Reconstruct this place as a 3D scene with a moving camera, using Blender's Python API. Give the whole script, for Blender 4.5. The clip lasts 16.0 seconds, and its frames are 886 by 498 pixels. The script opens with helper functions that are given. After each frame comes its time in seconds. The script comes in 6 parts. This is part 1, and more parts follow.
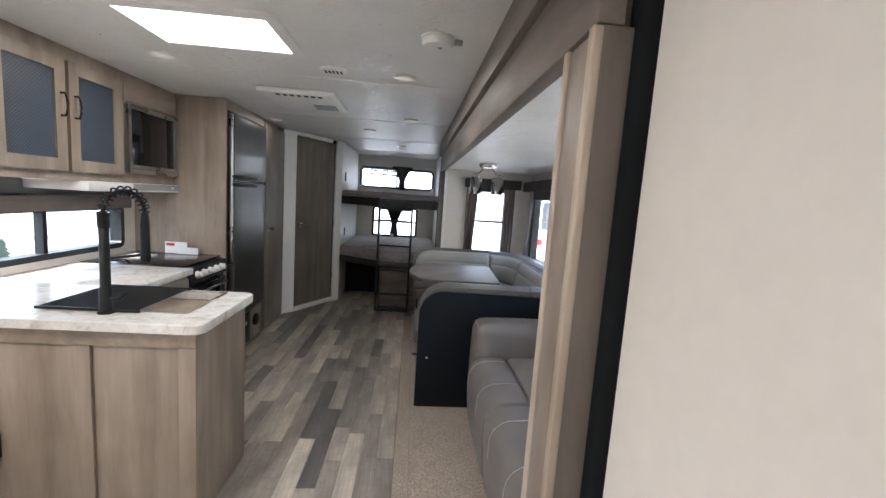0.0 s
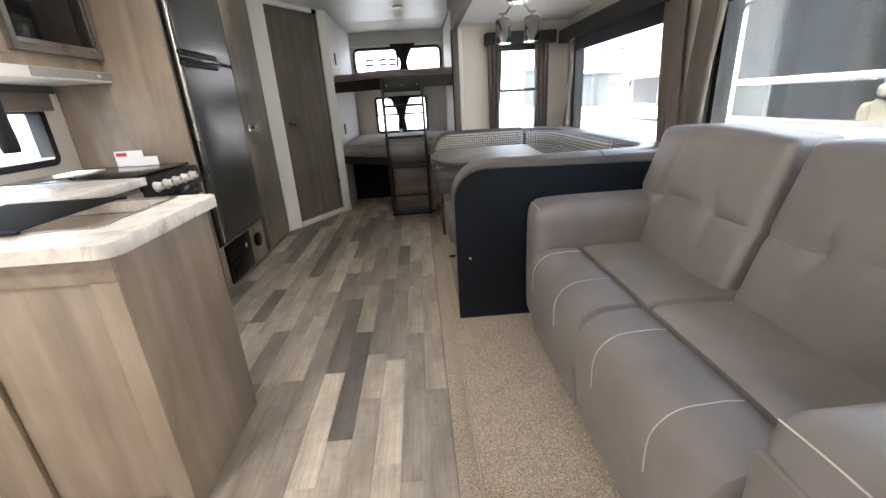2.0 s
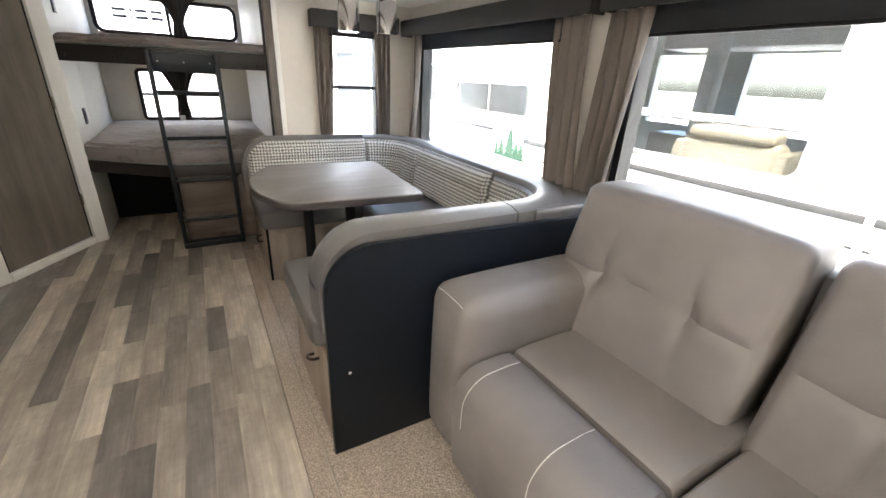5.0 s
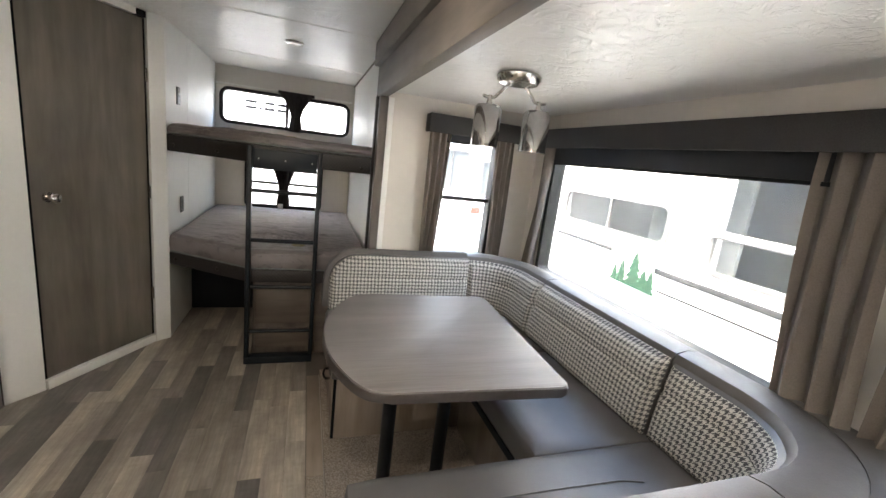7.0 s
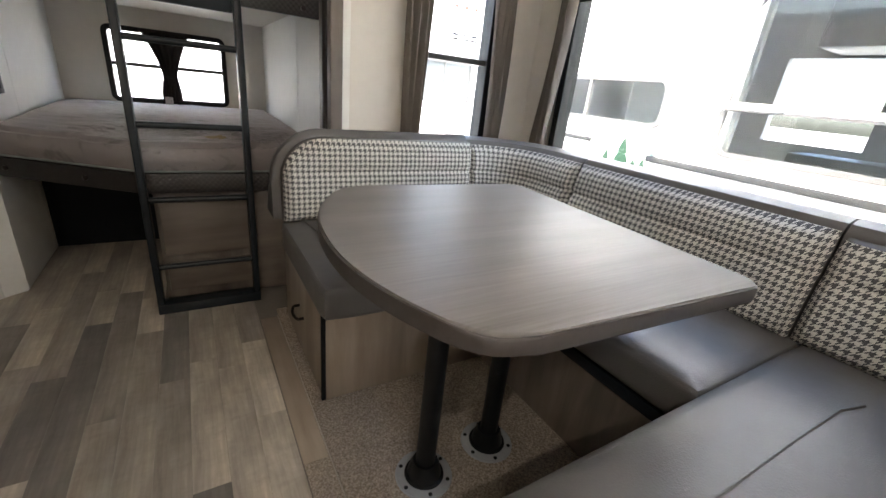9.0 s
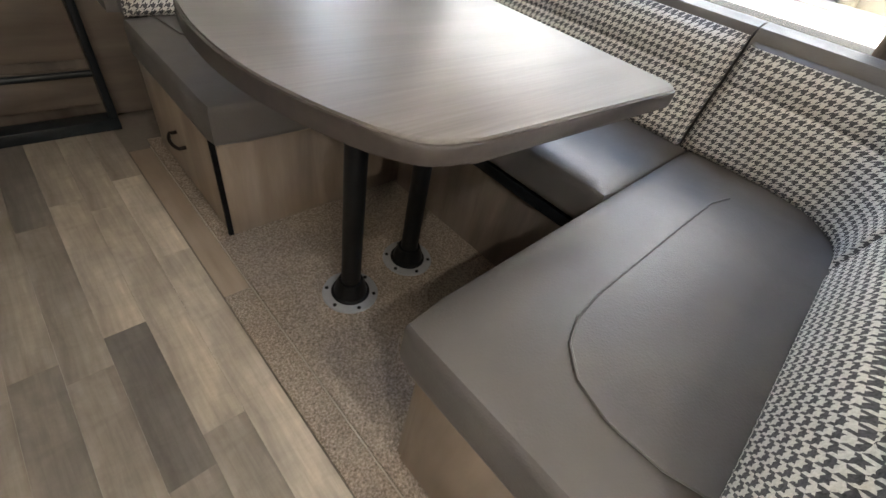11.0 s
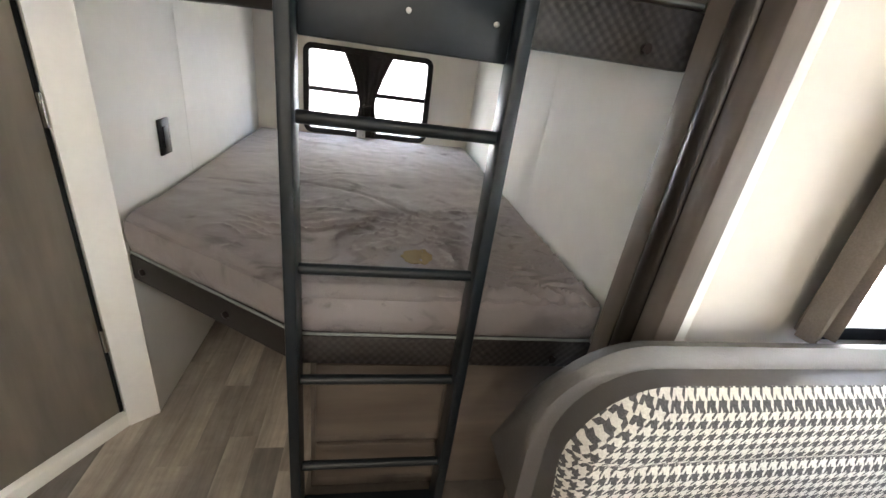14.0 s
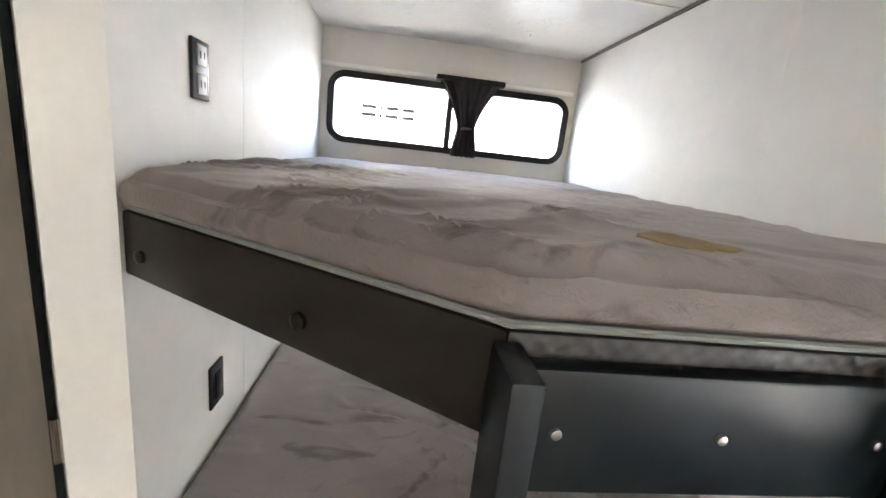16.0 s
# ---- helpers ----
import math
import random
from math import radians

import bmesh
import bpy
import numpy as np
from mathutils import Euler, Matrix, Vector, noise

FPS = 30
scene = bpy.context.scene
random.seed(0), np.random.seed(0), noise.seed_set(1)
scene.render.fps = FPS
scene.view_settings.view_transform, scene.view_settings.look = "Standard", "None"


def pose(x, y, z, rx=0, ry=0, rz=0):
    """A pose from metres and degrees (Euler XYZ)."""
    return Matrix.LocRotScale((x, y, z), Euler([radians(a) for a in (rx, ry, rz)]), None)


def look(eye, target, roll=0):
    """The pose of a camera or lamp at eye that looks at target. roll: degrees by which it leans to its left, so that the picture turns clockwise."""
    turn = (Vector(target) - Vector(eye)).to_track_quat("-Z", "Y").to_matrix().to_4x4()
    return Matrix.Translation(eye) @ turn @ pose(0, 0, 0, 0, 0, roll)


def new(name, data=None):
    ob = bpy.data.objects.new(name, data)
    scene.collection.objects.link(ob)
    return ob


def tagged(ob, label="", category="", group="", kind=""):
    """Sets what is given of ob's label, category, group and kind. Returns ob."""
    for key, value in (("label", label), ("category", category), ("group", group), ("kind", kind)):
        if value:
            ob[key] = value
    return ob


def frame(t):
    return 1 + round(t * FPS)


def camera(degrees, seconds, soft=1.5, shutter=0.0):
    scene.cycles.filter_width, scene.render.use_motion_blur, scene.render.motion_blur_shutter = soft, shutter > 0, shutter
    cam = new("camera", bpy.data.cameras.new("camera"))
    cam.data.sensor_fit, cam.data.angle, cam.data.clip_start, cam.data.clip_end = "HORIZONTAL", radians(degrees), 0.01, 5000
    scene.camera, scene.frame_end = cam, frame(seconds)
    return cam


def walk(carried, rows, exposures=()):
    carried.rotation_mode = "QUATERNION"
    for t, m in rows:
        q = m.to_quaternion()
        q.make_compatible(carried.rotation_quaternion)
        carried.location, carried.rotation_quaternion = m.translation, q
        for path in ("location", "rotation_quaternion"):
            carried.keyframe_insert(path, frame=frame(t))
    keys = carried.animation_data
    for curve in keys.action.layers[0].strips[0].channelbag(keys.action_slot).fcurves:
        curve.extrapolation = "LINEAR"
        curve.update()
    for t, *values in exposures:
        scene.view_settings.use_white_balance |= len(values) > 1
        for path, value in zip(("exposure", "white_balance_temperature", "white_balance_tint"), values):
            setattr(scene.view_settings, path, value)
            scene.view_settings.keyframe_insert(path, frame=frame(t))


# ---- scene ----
cam = camera(94.5, 16.0)
PATH = [
    (0, (0.35, -0.653, 1.433), (0.507, 1.326, 1.191), 3.9),
    (0.5, (0.354, -0.492, 1.42), (0.31, 1.475, 1.065), 1.5),
    (0.7, (0.326, -0.479, 1.401), (0.252, 1.48, 1.005), 1.3),
    (1, (0.321, -0.413, 1.367), (0.193, 1.53, 0.91), 0.3),
    (1.5, (0.277, -0.221, 1.254), (0.163, 1.691, 0.679), -1.6),
    (2, (0.282, 0.017, 1.144), (0.356, 1.896, 0.465), -3.5),
    (2.5, (0.263, 0.201, 1.131), (0.691, 1.995, 0.357), -5.0),
    (3, (0.132, 0.279, 1.102), (0.966, 1.892, 0.265), -4.2),
    (3.2, (0.117, 0.286, 1.101), (1.065, 1.822, 0.24), -3.5),
    (5.3, (0.188, 1.016, 1.321), (1.086, 2.641, 0.579), 4.2),
    (5.5, (0.171, 1.091, 1.315), (1.036, 2.762, 0.639), 4.4),
    (6, (0.167, 1.282, 1.375), (0.961, 3.019, 0.783), 5.1),
    (6.5, (0.239, 1.493, 1.402), (0.957, 3.291, 0.9), 5.9),
    (7, (0.268, 1.688, 1.429), (0.914, 3.534, 1.011), 6.9),
    (7.5, (0.266, 1.898, 1.444), (0.877, 3.761, 1.051), 6.9),
    (8, (0.305, 2.175, 1.315), (0.946, 4.018, 0.877), 6.6),
    (8.4, (0.303, 2.337, 1.198), (1.025, 4.126, 0.669), 5.5),
    (8.5, (0.315, 2.317, 1.182), (1.062, 4.084, 0.617), 5.9),
    (9, (0.141, 2.386, 1.065), (1.14, 3.959, 0.338), 6.2),
    (9.5, (0.05, 2.375, 0.984), (1.258, 3.67, 0.055), 7.0),
    (9.6, (0.051, 2.365, 0.948), (1.286, 3.615, -0.006), 6.9),
    (9.7, (0.036, 2.36, 0.945), (1.29, 3.543, -0.07), 7.6),
    (11.8, (0.195, 2.688, 1.029), (1.298, 3.603, -0.365), 12.5),
    (12, (0.19, 2.815, 1.019), (1.242, 3.868, -0.317), 11.9),
    (12.5, (0.147, 3.037, 1.029), (0.999, 4.363, -0.201), 10.0),
    (13, (0.09, 3.242, 1.07), (0.763, 4.763, -0.04), 8.7),
    (13.5, (0.08, 3.433, 1.142), (0.613, 5.1, 0.174), 8.4),
    (14, (0.097, 3.6, 1.247), (0.464, 5.382, 0.417), 8.2),
    (14.5, (0.066, 3.743, 1.385), (0.298, 5.59, 0.653), 8.2),
    (15, (0.023, 3.885, 1.47), (0.199, 5.784, 0.869), 7.3),
    (15.5, (-0.05, 4.032, 1.517), (0.118, 5.961, 1.019), 7.1),
    (16, (-0.149, 4.108, 1.529), (0.072, 6.046, 1.086), 6.3),
]
walk(cam, [(t, look(eye, target, roll)) for t, eye, target, roll in PATH],
     [(0, 3.92, 6050, 10), (0.5, 4.1, 6100, 10), (1.5, 4.15, 6400, 10), (2, 4.4, 6550, 10), (2.5, 4.75, 6550, 10), (5.5, 4.83, 6850, 10), (7.5, 4.6, 6900, 10), (9, 4.6, 6850, 10), (9.5, 4.7, 6950, 10), (12.5, 5.05, 6950, 10), (13.5, 5.3, 6900, 10), (14, 5.5, 6850, 10), (14.5, 5.85, 6850, 10), (15, 5.85, 6850, 10), (16, 5.6, 6800, 10)])


# ---- light ----
world = bpy.data.worlds.new("overcast_sky")
scene.world = world
world.use_nodes = True
wn = world.node_tree.nodes
sky = wn.new("ShaderNodeTexSky")
sky.sky_type = 'NISHITA'
sky.sun_disc = False
sky.sun_elevation = radians(57)
sky.sun_rotation = radians(240)
sky.air_density, sky.dust_density, sky.ozone_density = 1.0, 5.0, 1.0
wn["Background"].inputs["Strength"].default_value = 0.15
world.node_tree.links.new(sky.outputs[0], wn["Background"].inputs["Color"])
sun = new("sun", bpy.data.lights.new("sun", 'SUN'))
sun.data.energy, sun.data.angle, sun.data.color = 1.0, radians(25), (1.0, 0.97, 0.93)
sun.matrix_world = look((-14, -6, 25), (0, 2, 0))

# Added fill lamps under unlit downlights; the two at negative y are unseen too.
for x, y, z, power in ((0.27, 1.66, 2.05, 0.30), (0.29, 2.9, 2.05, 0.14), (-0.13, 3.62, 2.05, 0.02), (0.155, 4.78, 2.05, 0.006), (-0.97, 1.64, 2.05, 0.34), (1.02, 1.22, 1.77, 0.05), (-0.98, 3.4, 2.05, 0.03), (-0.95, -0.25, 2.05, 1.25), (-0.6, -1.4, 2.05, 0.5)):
    fill_lamp = new("added_fill_lamp", bpy.data.lights.new("added_fill_lamp", 'AREA'))
    fill_lamp.data.shape, fill_lamp.data.size, fill_lamp.data.energy, fill_lamp.data.color = 'DISK', 0.06, power, (1.0, 0.92, 0.83)
    fill_lamp.location = (x, y, z)

# ---- materials ----
def rgb(c):
    return (*c, 1.0) if len(c) == 3 else c


class Mat:
    """A node material with short helpers."""
    def __init__(self, name, rough=0.5, metal=0.0, spec=0.5):
        self.m = bpy.data.materials.new(name)
        self.m.use_nodes = True
        self.t = self.m.node_tree
        self.b = self.t.nodes["Principled BSDF"]
        self.b.inputs["Roughness"].default_value = rough
        self.b.inputs["Metallic"].default_value = metal
        self.b.inputs["Specular IOR Level"].default_value = spec
        self.co = None

    def n(self, kind, **inputs):
        node = self.t.nodes.new(kind)
        for key, value in inputs.items():
            node.inputs[key].default_value = value
        return node

    def link(self, a, b):
        self.t.links.new(a, b)

    def coords(self, scale=(1, 1, 1), source="Object"):
        if self.co is None:
            self.co = self.n("ShaderNodeTexCoord")
        mp = self.n("ShaderNodeMapping")
        mp.inputs["Scale"].default_value = scale
        self.link(self.co.outputs[source], mp.inputs["Vector"])
        return mp.outputs[0]

    def noise(self, scale, detail=4, stretch=(1, 1, 1), rough=0.55, distort=0.0):
        nz = self.n("ShaderNodeTexNoise", Scale=scale, Detail=detail, Roughness=rough, Distortion=distort)
        self.link(self.coords(stretch), nz.inputs["Vector"])
        return nz.outputs["Fac"]

    def ramp(self, fac, stops):
        r = self.n("ShaderNodeValToRGB")
        while len(r.color_ramp.elements) < len(stops):
            r.color_ramp.elements.new(0.5)
        for e, (p, c) in zip(r.color_ramp.elements, stops):
            e.position, e.color = p, rgb(c)
        self.link(fac, r.inputs[0])
        return r.outputs[0]

    def mix(self, fac, a, b, blend='MIX'):
        x = self.n("ShaderNodeMix")
        x.data_type, x.blend_type = 'RGBA', blend
        for value, slot in ((fac, 0), (a, 6), (b, 7)):
            if isinstance(value, (int, float)):
                x.inputs[slot].default_value = value
            elif isinstance(value, tuple):
                x.inputs[slot].default_value = rgb(value)
            else:
                self.link(value, x.inputs[slot])
        return x.outputs[2]

    def math(self, op, a, b=None):
        x = self.n("ShaderNodeMath")
        x.operation = op
        for value, slot in ((a, 0), (b, 1)):
            if isinstance(value, (int, float)):
                x.inputs[slot].default_value = value
            elif value is not None:
                self.link(value, x.inputs[slot])
        return x.outputs[0]

    def colour(self, c):
        if isinstance(c, tuple):
            self.b.inputs["Base Color"].default_value = rgb(c)
        else:
            self.link(c, self.b.inputs["Base Color"])
        return self

    def bump(self, height, strength=0.2, distance=0.01):
        bp = self.n("ShaderNodeBump", Strength=strength, Distance=distance)
        self.link(height, bp.inputs["Height"])
        self.link(bp.outputs[0], self.b.inputs["Normal"])
        return self

    def rough(self, fac, lo, hi):
        r = self.n("ShaderNodeMapRange")
        r.inputs["To Min"].default_value, r.inputs["To Max"].default_value = lo, hi
        self.link(fac, r.inputs["Value"])
        self.link(r.outputs[0], self.b.inputs["Roughness"])
        return self


def wood(name, dark, light, axis="z", rough=0.45, spec=0.5, blotch=1.0):
    """Laminate with grain along an axis and broad board-like bands."""
    m = Mat(name, rough, 0.0, spec)
    st = {"x": (0.12, 1, 1), "y": (1, 0.12, 1), "z": (1, 1, 0.12)}[axis]
    fine = m.noise(38, 6, st, 0.6, 0.4)
    st2 = {"x": (0.18, 1, 1), "y": (1, 0.18, 1), "z": (1, 1, 0.18)}[axis]
    broad = m.noise(9, 3, st2)
    spots = m.noise(3.0, 2)
    band = m.noise(13, 2, {"x": (0.03, 1, 1), "y": (1, 0.03, 1), "z": (1, 1, 0.03)}[axis], 0.4)
    grain = m.mix(0.45, m.mix(0.55, fine, broad), band)
    col = m.ramp(grain, [(0.36, dark), (0.5, tuple((a + b) / 2 for a, b in zip(dark, light))), (0.63, light)])
    col = m.mix(0.25, col, m.ramp(spots, [(0.35, tuple(c * 0.8 for c in dark)), (0.65, light)]))
    col = m.mix(1.0, col, m.ramp(m.noise(5.5, 4, st2, 0.65, 0.8), [(0.33, tuple(1 - blotch * v for v in (0.2, 0.21, 0.22))), (0.5, (1, 1, 1)), (0.68, tuple(1 + blotch * v for v in (0.14, 0.14, 0.13)))]), 'MULTIPLY')
    m.colour(col).bump(fine, 0.08, 0.002).rough(fine, rough - 0.08, rough + 0.1)
    return m.m


def plain(name, c, rough=0.5, metal=0.0, grain=60.0, amount=0.12, bump=0.05, spec=0.5):
    m = Mat(name, rough, metal, spec)
    fine, broad = m.noise(grain, 4), m.noise(2.5, 3)
    k = m.mix(0.4, fine, broad)
    lo = tuple(v * (1 - amount) for v in c)
    hi = tuple(min(1.0, v * (1 + amount)) for v in c)
    m.colour(m.ramp(k, [(0.3, lo), (0.7, hi)])).bump(fine, bump, 0.002).rough(broad, max(0.02, rough - 0.06), rough + 0.06)
    return m.m


def fine_laminate(name, dark, light):
    """Table laminate with a close, straight, finely ruled grain."""
    m = Mat(name, 0.46, 0.0, 0.24)
    ruled = m.noise(150, 4, (0.035, 1, 1), 0.6)
    broad = m.noise(16, 3, (0.1, 1, 1), 0.5, 0.3)
    m.colour(m.ramp(m.mix(0.45, ruled, broad), [(0.36, dark), (0.64, light)]))
    m.bump(ruled, 0.12, 0.002).rough(ruled, 0.42, 0.54)
    return m.m


def plank_material():
    """Printed vinyl boards: each board has its own grey-brown tone, cloudy print and fine grain."""
    m = Mat("vinyl_plank_print", 0.4)
    info, geo = m.n("ShaderNodeObjectInfo"), m.n("ShaderNodeNewGeometry")
    pick = m.math('FRACT', m.math('ADD', info.outputs["Random"], geo.outputs["Random Per Island"]))
    tone = m.ramp(pick, [(0.0, (0.115, 0.105, 0.098)), (0.16, (0.175, 0.158, 0.143)), (0.34, (0.255, 0.226, 0.197)), (0.6, (0.325, 0.286, 0.243)), (0.82, (0.40, 0.352, 0.298)), (1.0, (0.50, 0.446, 0.38))])
    cloud = m.noise(7, 4, (1, 0.35, 1), 0.6, 0.6)
    fine = m.noise(46, 6, (1, 0.07, 1), 0.65, 0.3)
    saw = m.noise(14, 4, (0.6, 1, 1), 0.7, 0.5)
    col = m.mix(1.0, tone, m.ramp(cloud, [(0.3, (0.72, 0.71, 0.7)), (0.5, (1.0, 1.0, 1.0)), (0.7, (1.26, 1.24, 1.2))]), 'MULTIPLY')
    col = m.mix(1.0, col, m.ramp(fine, [(0.34, (0.78, 0.77, 0.76)), (0.6, (1.08, 1.08, 1.07))]), 'MULTIPLY')
    col = m.mix(0.5, col, m.mix(1.0, col, m.ramp(saw, [(0.38, (0.8, 0.8, 0.8)), (0.62, (1.16, 1.16, 1.15))]), 'MULTIPLY'))
    m.colour(col).bump(fine, 0.08, 0.002).rough(cloud, 0.32, 0.5)
    return m.m


M = {}
M["plank"] = plank_material()
M["underlay"] = plain("floor_joint", (0.15, 0.13, 0.11), 0.6)
M["cabinet"] = wood("greige_cabinet_wood", (0.21, 0.165, 0.125), (0.36, 0.295, 0.235), "z", 0.42)
M["cabinet_h"] = wood("greige_cabinet_rail", (0.21, 0.165, 0.125), (0.36, 0.295, 0.235), "y", 0.42)
M["door"] = wood("grey_brown_door_laminate", (0.12, 0.102, 0.08), (0.222, 0.192, 0.154), "z", 0.38)
M["fascia"] = wood("grey_brown_fascia_wood", (0.095, 0.078, 0.065), (0.215, 0.18, 0.15), "y", 0.55)
M["fascia_v"] = wood("grey_brown_jamb_wood", (0.15, 0.12, 0.098), (0.30, 0.245, 0.20), "z", 0.42)
M["table"] = fine_laminate("grey_ash_table_laminate", (0.138, 0.125, 0.115), (0.186, 0.17, 0.157))
M["edge_band"] = plain("dark_table_edge_band", (0.055, 0.046, 0.041), 0.4, amount=0.15)
M["fascia_dark"] = wood("dark_grey_brown_jamb", (0.09, 0.075, 0.063), (0.19, 0.16, 0.135), "z", 0.45)
M["drawer"] = wood("brown_drawer_laminate", (0.085, 0.067, 0.054), (0.18, 0.145, 0.117), "x", 0.42)
M["wall"] = plain("cream_wallboard", (0.69, 0.65, 0.59), 0.55, grain=25, amount=0.035, bump=0.03)
# Paler jamb wood, its colour painting the edges as lit.
M["lit_edge"] = wood("painted_lit_edge_wood", (0.33, 0.27, 0.21), (0.48, 0.41, 0.33), "z", 0.45)
M["white"] = plain("white_wallboard", (0.78, 0.77, 0.735), 0.55, grain=18, amount=0.03, bump=0.03, spec=0.16)
M["trim"] = plain("white_trim", (0.8, 0.79, 0.75), 0.45, amount=0.03)
M["black"] = plain("black_powder_coat", (0.006, 0.007, 0.008), 0.42, amount=0.2, spec=0.3)
M["ladder"] = plain("blue_black_ladder_paint", (0.007, 0.011, 0.0145), 0.36, amount=0.2, spec=0.35)
M["bulb"] = plain("shiny_brown_black_rubber", (0.022, 0.018, 0.015), 0.34, amount=0.2)
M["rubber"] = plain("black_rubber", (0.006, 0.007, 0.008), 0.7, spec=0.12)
M["navy"] = plain("navy_laminate", (0.004, 0.0065, 0.0105), 0.5, amount=0.15, bump=0.1, spec=0.25)
M["chrome"] = plain("brushed_nickel", (0.55, 0.53, 0.5), 0.2, 1.0, amount=0.05, bump=0.0)
M["zinc"] = plain("pale_zinc", (0.42, 0.44, 0.47), 0.45, 0.35, amount=0.08, bump=0.02)
M["steel"] = plain("stainless_steel", (0.42, 0.41, 0.4), 0.28, 1.0, amount=0.05, bump=0.01)
M["smoke_glass"] = plain("smoked_mirror_glass", (0.36, 0.355, 0.35), 0.09, 0.95, bump=0.0)
M["bronze"] = plain("oil_rubbed_bronze", (0.03, 0.025, 0.022), 0.35, 0.7)
M["appliance"] = plain("black_appliance_glass", (0.008, 0.008, 0.009), 0.1, bump=0.0)
M["fridge"] = plain("dark_steel_fridge", (0.14, 0.135, 0.13), 0.3, 0.75, amount=0.08, bump=0.02)
M["white_plastic"] = plain("white_plastic", (0.75, 0.74, 0.71), 0.4, amount=0.03)
M["grey_plastic"] = plain("grey_plastic", (0.3, 0.3, 0.29), 0.45)
M["red"] = plain("red_label", (0.5, 0.03, 0.03), 0.4)
M["paper"] = plain("white_card", (0.8, 0.79, 0.77), 0.6, amount=0.03)
M["ext_white"] = plain("white_gelcoat", (0.78, 0.79, 0.8), 0.25, amount=0.03)
M["ext_stripe"] = plain("dark_grey_stripe", (0.022, 0.023, 0.024), 0.4)
M["ext_frame"] = plain("grey_window_frame", (0.085, 0.085, 0.085), 0.4)
M["lettering"] = plain("black_lettering", (0.008, 0.008, 0.009), 0.8, spec=0.0)
M["ext_grey"] = plain("grey_gelcoat", (0.3, 0.31, 0.32), 0.35)
M["ext_dark"] = plain("dark_tinted_pane", (0.09, 0.10, 0.105), 0.08)
M["green"] = plain("green_decal", (0.007, 0.034, 0.017), 0.4)
M["cabin_grey"] = plain("warm_grey_cabin_board", (0.42, 0.41, 0.39), 0.6)
M["cabin_dark"] = plain("dark_cabin_wood", (0.17, 0.16, 0.145), 0.5)
M["badge_yellow"] = plain("yellow_badge", (0.6, 0.38, 0.03), 0.5)
M["decal"] = plain("pale_green_decal_ground", (0.42, 0.52, 0.45), 0.4)
M["tan"] = plain("tan_upholstery", (0.2, 0.17, 0.13), 0.7)
M["gold"] = plain("gold_cloth_patch", (0.25, 0.185, 0.085), 0.7, grain=200)
M["blind"] = plain("charcoal_roller_blind", (0.018, 0.019, 0.022), 0.75, grain=200)
M["valance"] = plain("charcoal_linen", (0.04, 0.037, 0.035), 0.85, grain=240, amount=0.3, bump=0.2)
M["drape"] = plain("taupe_drape", (0.155, 0.132, 0.112), 0.8, grain=260, amount=0.22, bump=0.25)
M["bunk_drape"] = plain("black_brown_drape", (0.03, 0.023, 0.021), 0.85, grain=200)
M["piping"] = plain("grey_green_piping", (0.19, 0.21, 0.205), 0.6)
M["stitch"] = plain("pale_stitching", (0.5, 0.48, 0.45), 0.7)
M["binding"] = plain("pale_tan_binding", (0.46, 0.41, 0.345), 0.8)
M["amber"] = plain("red_lens", (0.5, 0.04, 0.03), 0.2)
M["tyre"] = plain("tyre_rubber", (0.015, 0.015, 0.015), 0.8)


def ceiling_material():
    m = Mat("white_textured_ceiling_vinyl", 0.32)
    a, b = m.noise(14, 5, rough=0.6, distort=0.8), m.noise(60, 3)
    m.colour(m.ramp(m.noise(2, 3), [(0.3, (0.70, 0.69, 0.66)), (0.7, (0.77, 0.76, 0.73))]))
    m.bump(m.mix(0.25, m.ramp(a, [(0.42, (0, 0, 0)), (0.52, (1, 1, 1))]), b), 0.5, 0.006).rough(a, 0.18, 0.5)
    return m.m


def leather(name, c, rough=0.38):
    m = Mat(name, rough)
    vor = m.n("ShaderNodeTexVoronoi", Scale=260.0)
    m.link(m.coords(), vor.inputs["Vector"])
    crease, broad = m.noise(14, 5, rough=0.65, distort=0.6), m.noise(4, 3)
    m.colour(m.ramp(broad, [(0.3, tuple(v * 0.88 for v in c)), (0.7, tuple(v * 1.12 for v in c))]))
    m.bump(m.mix(0.75, vor.outputs["Distance"], crease), 0.16, 0.006).rough(crease, rough - 0.08, rough + 0.14)
    return m.m


def carpet_material():
    m = Mat("tan_cut_pile_carpet", 0.95, spec=0.1)
    a, b = m.noise(165, 4, rough=0.7), m.noise(9, 3)
    m.colour(m.mix(0.25, m.ramp(a, [(0.33, (0.15, 0.118, 0.09)), (0.5, (0.43, 0.362, 0.295)), (0.67, (0.78, 0.69, 0.585))]),
                   m.ramp(b, [(0.3, (0.40, 0.34, 0.28)), (0.7, (0.58, 0.5, 0.425))])))
    m.bump(m.mix(0.4, a, m.noise(38, 3)), 1.0, 0.02)
    return m.m


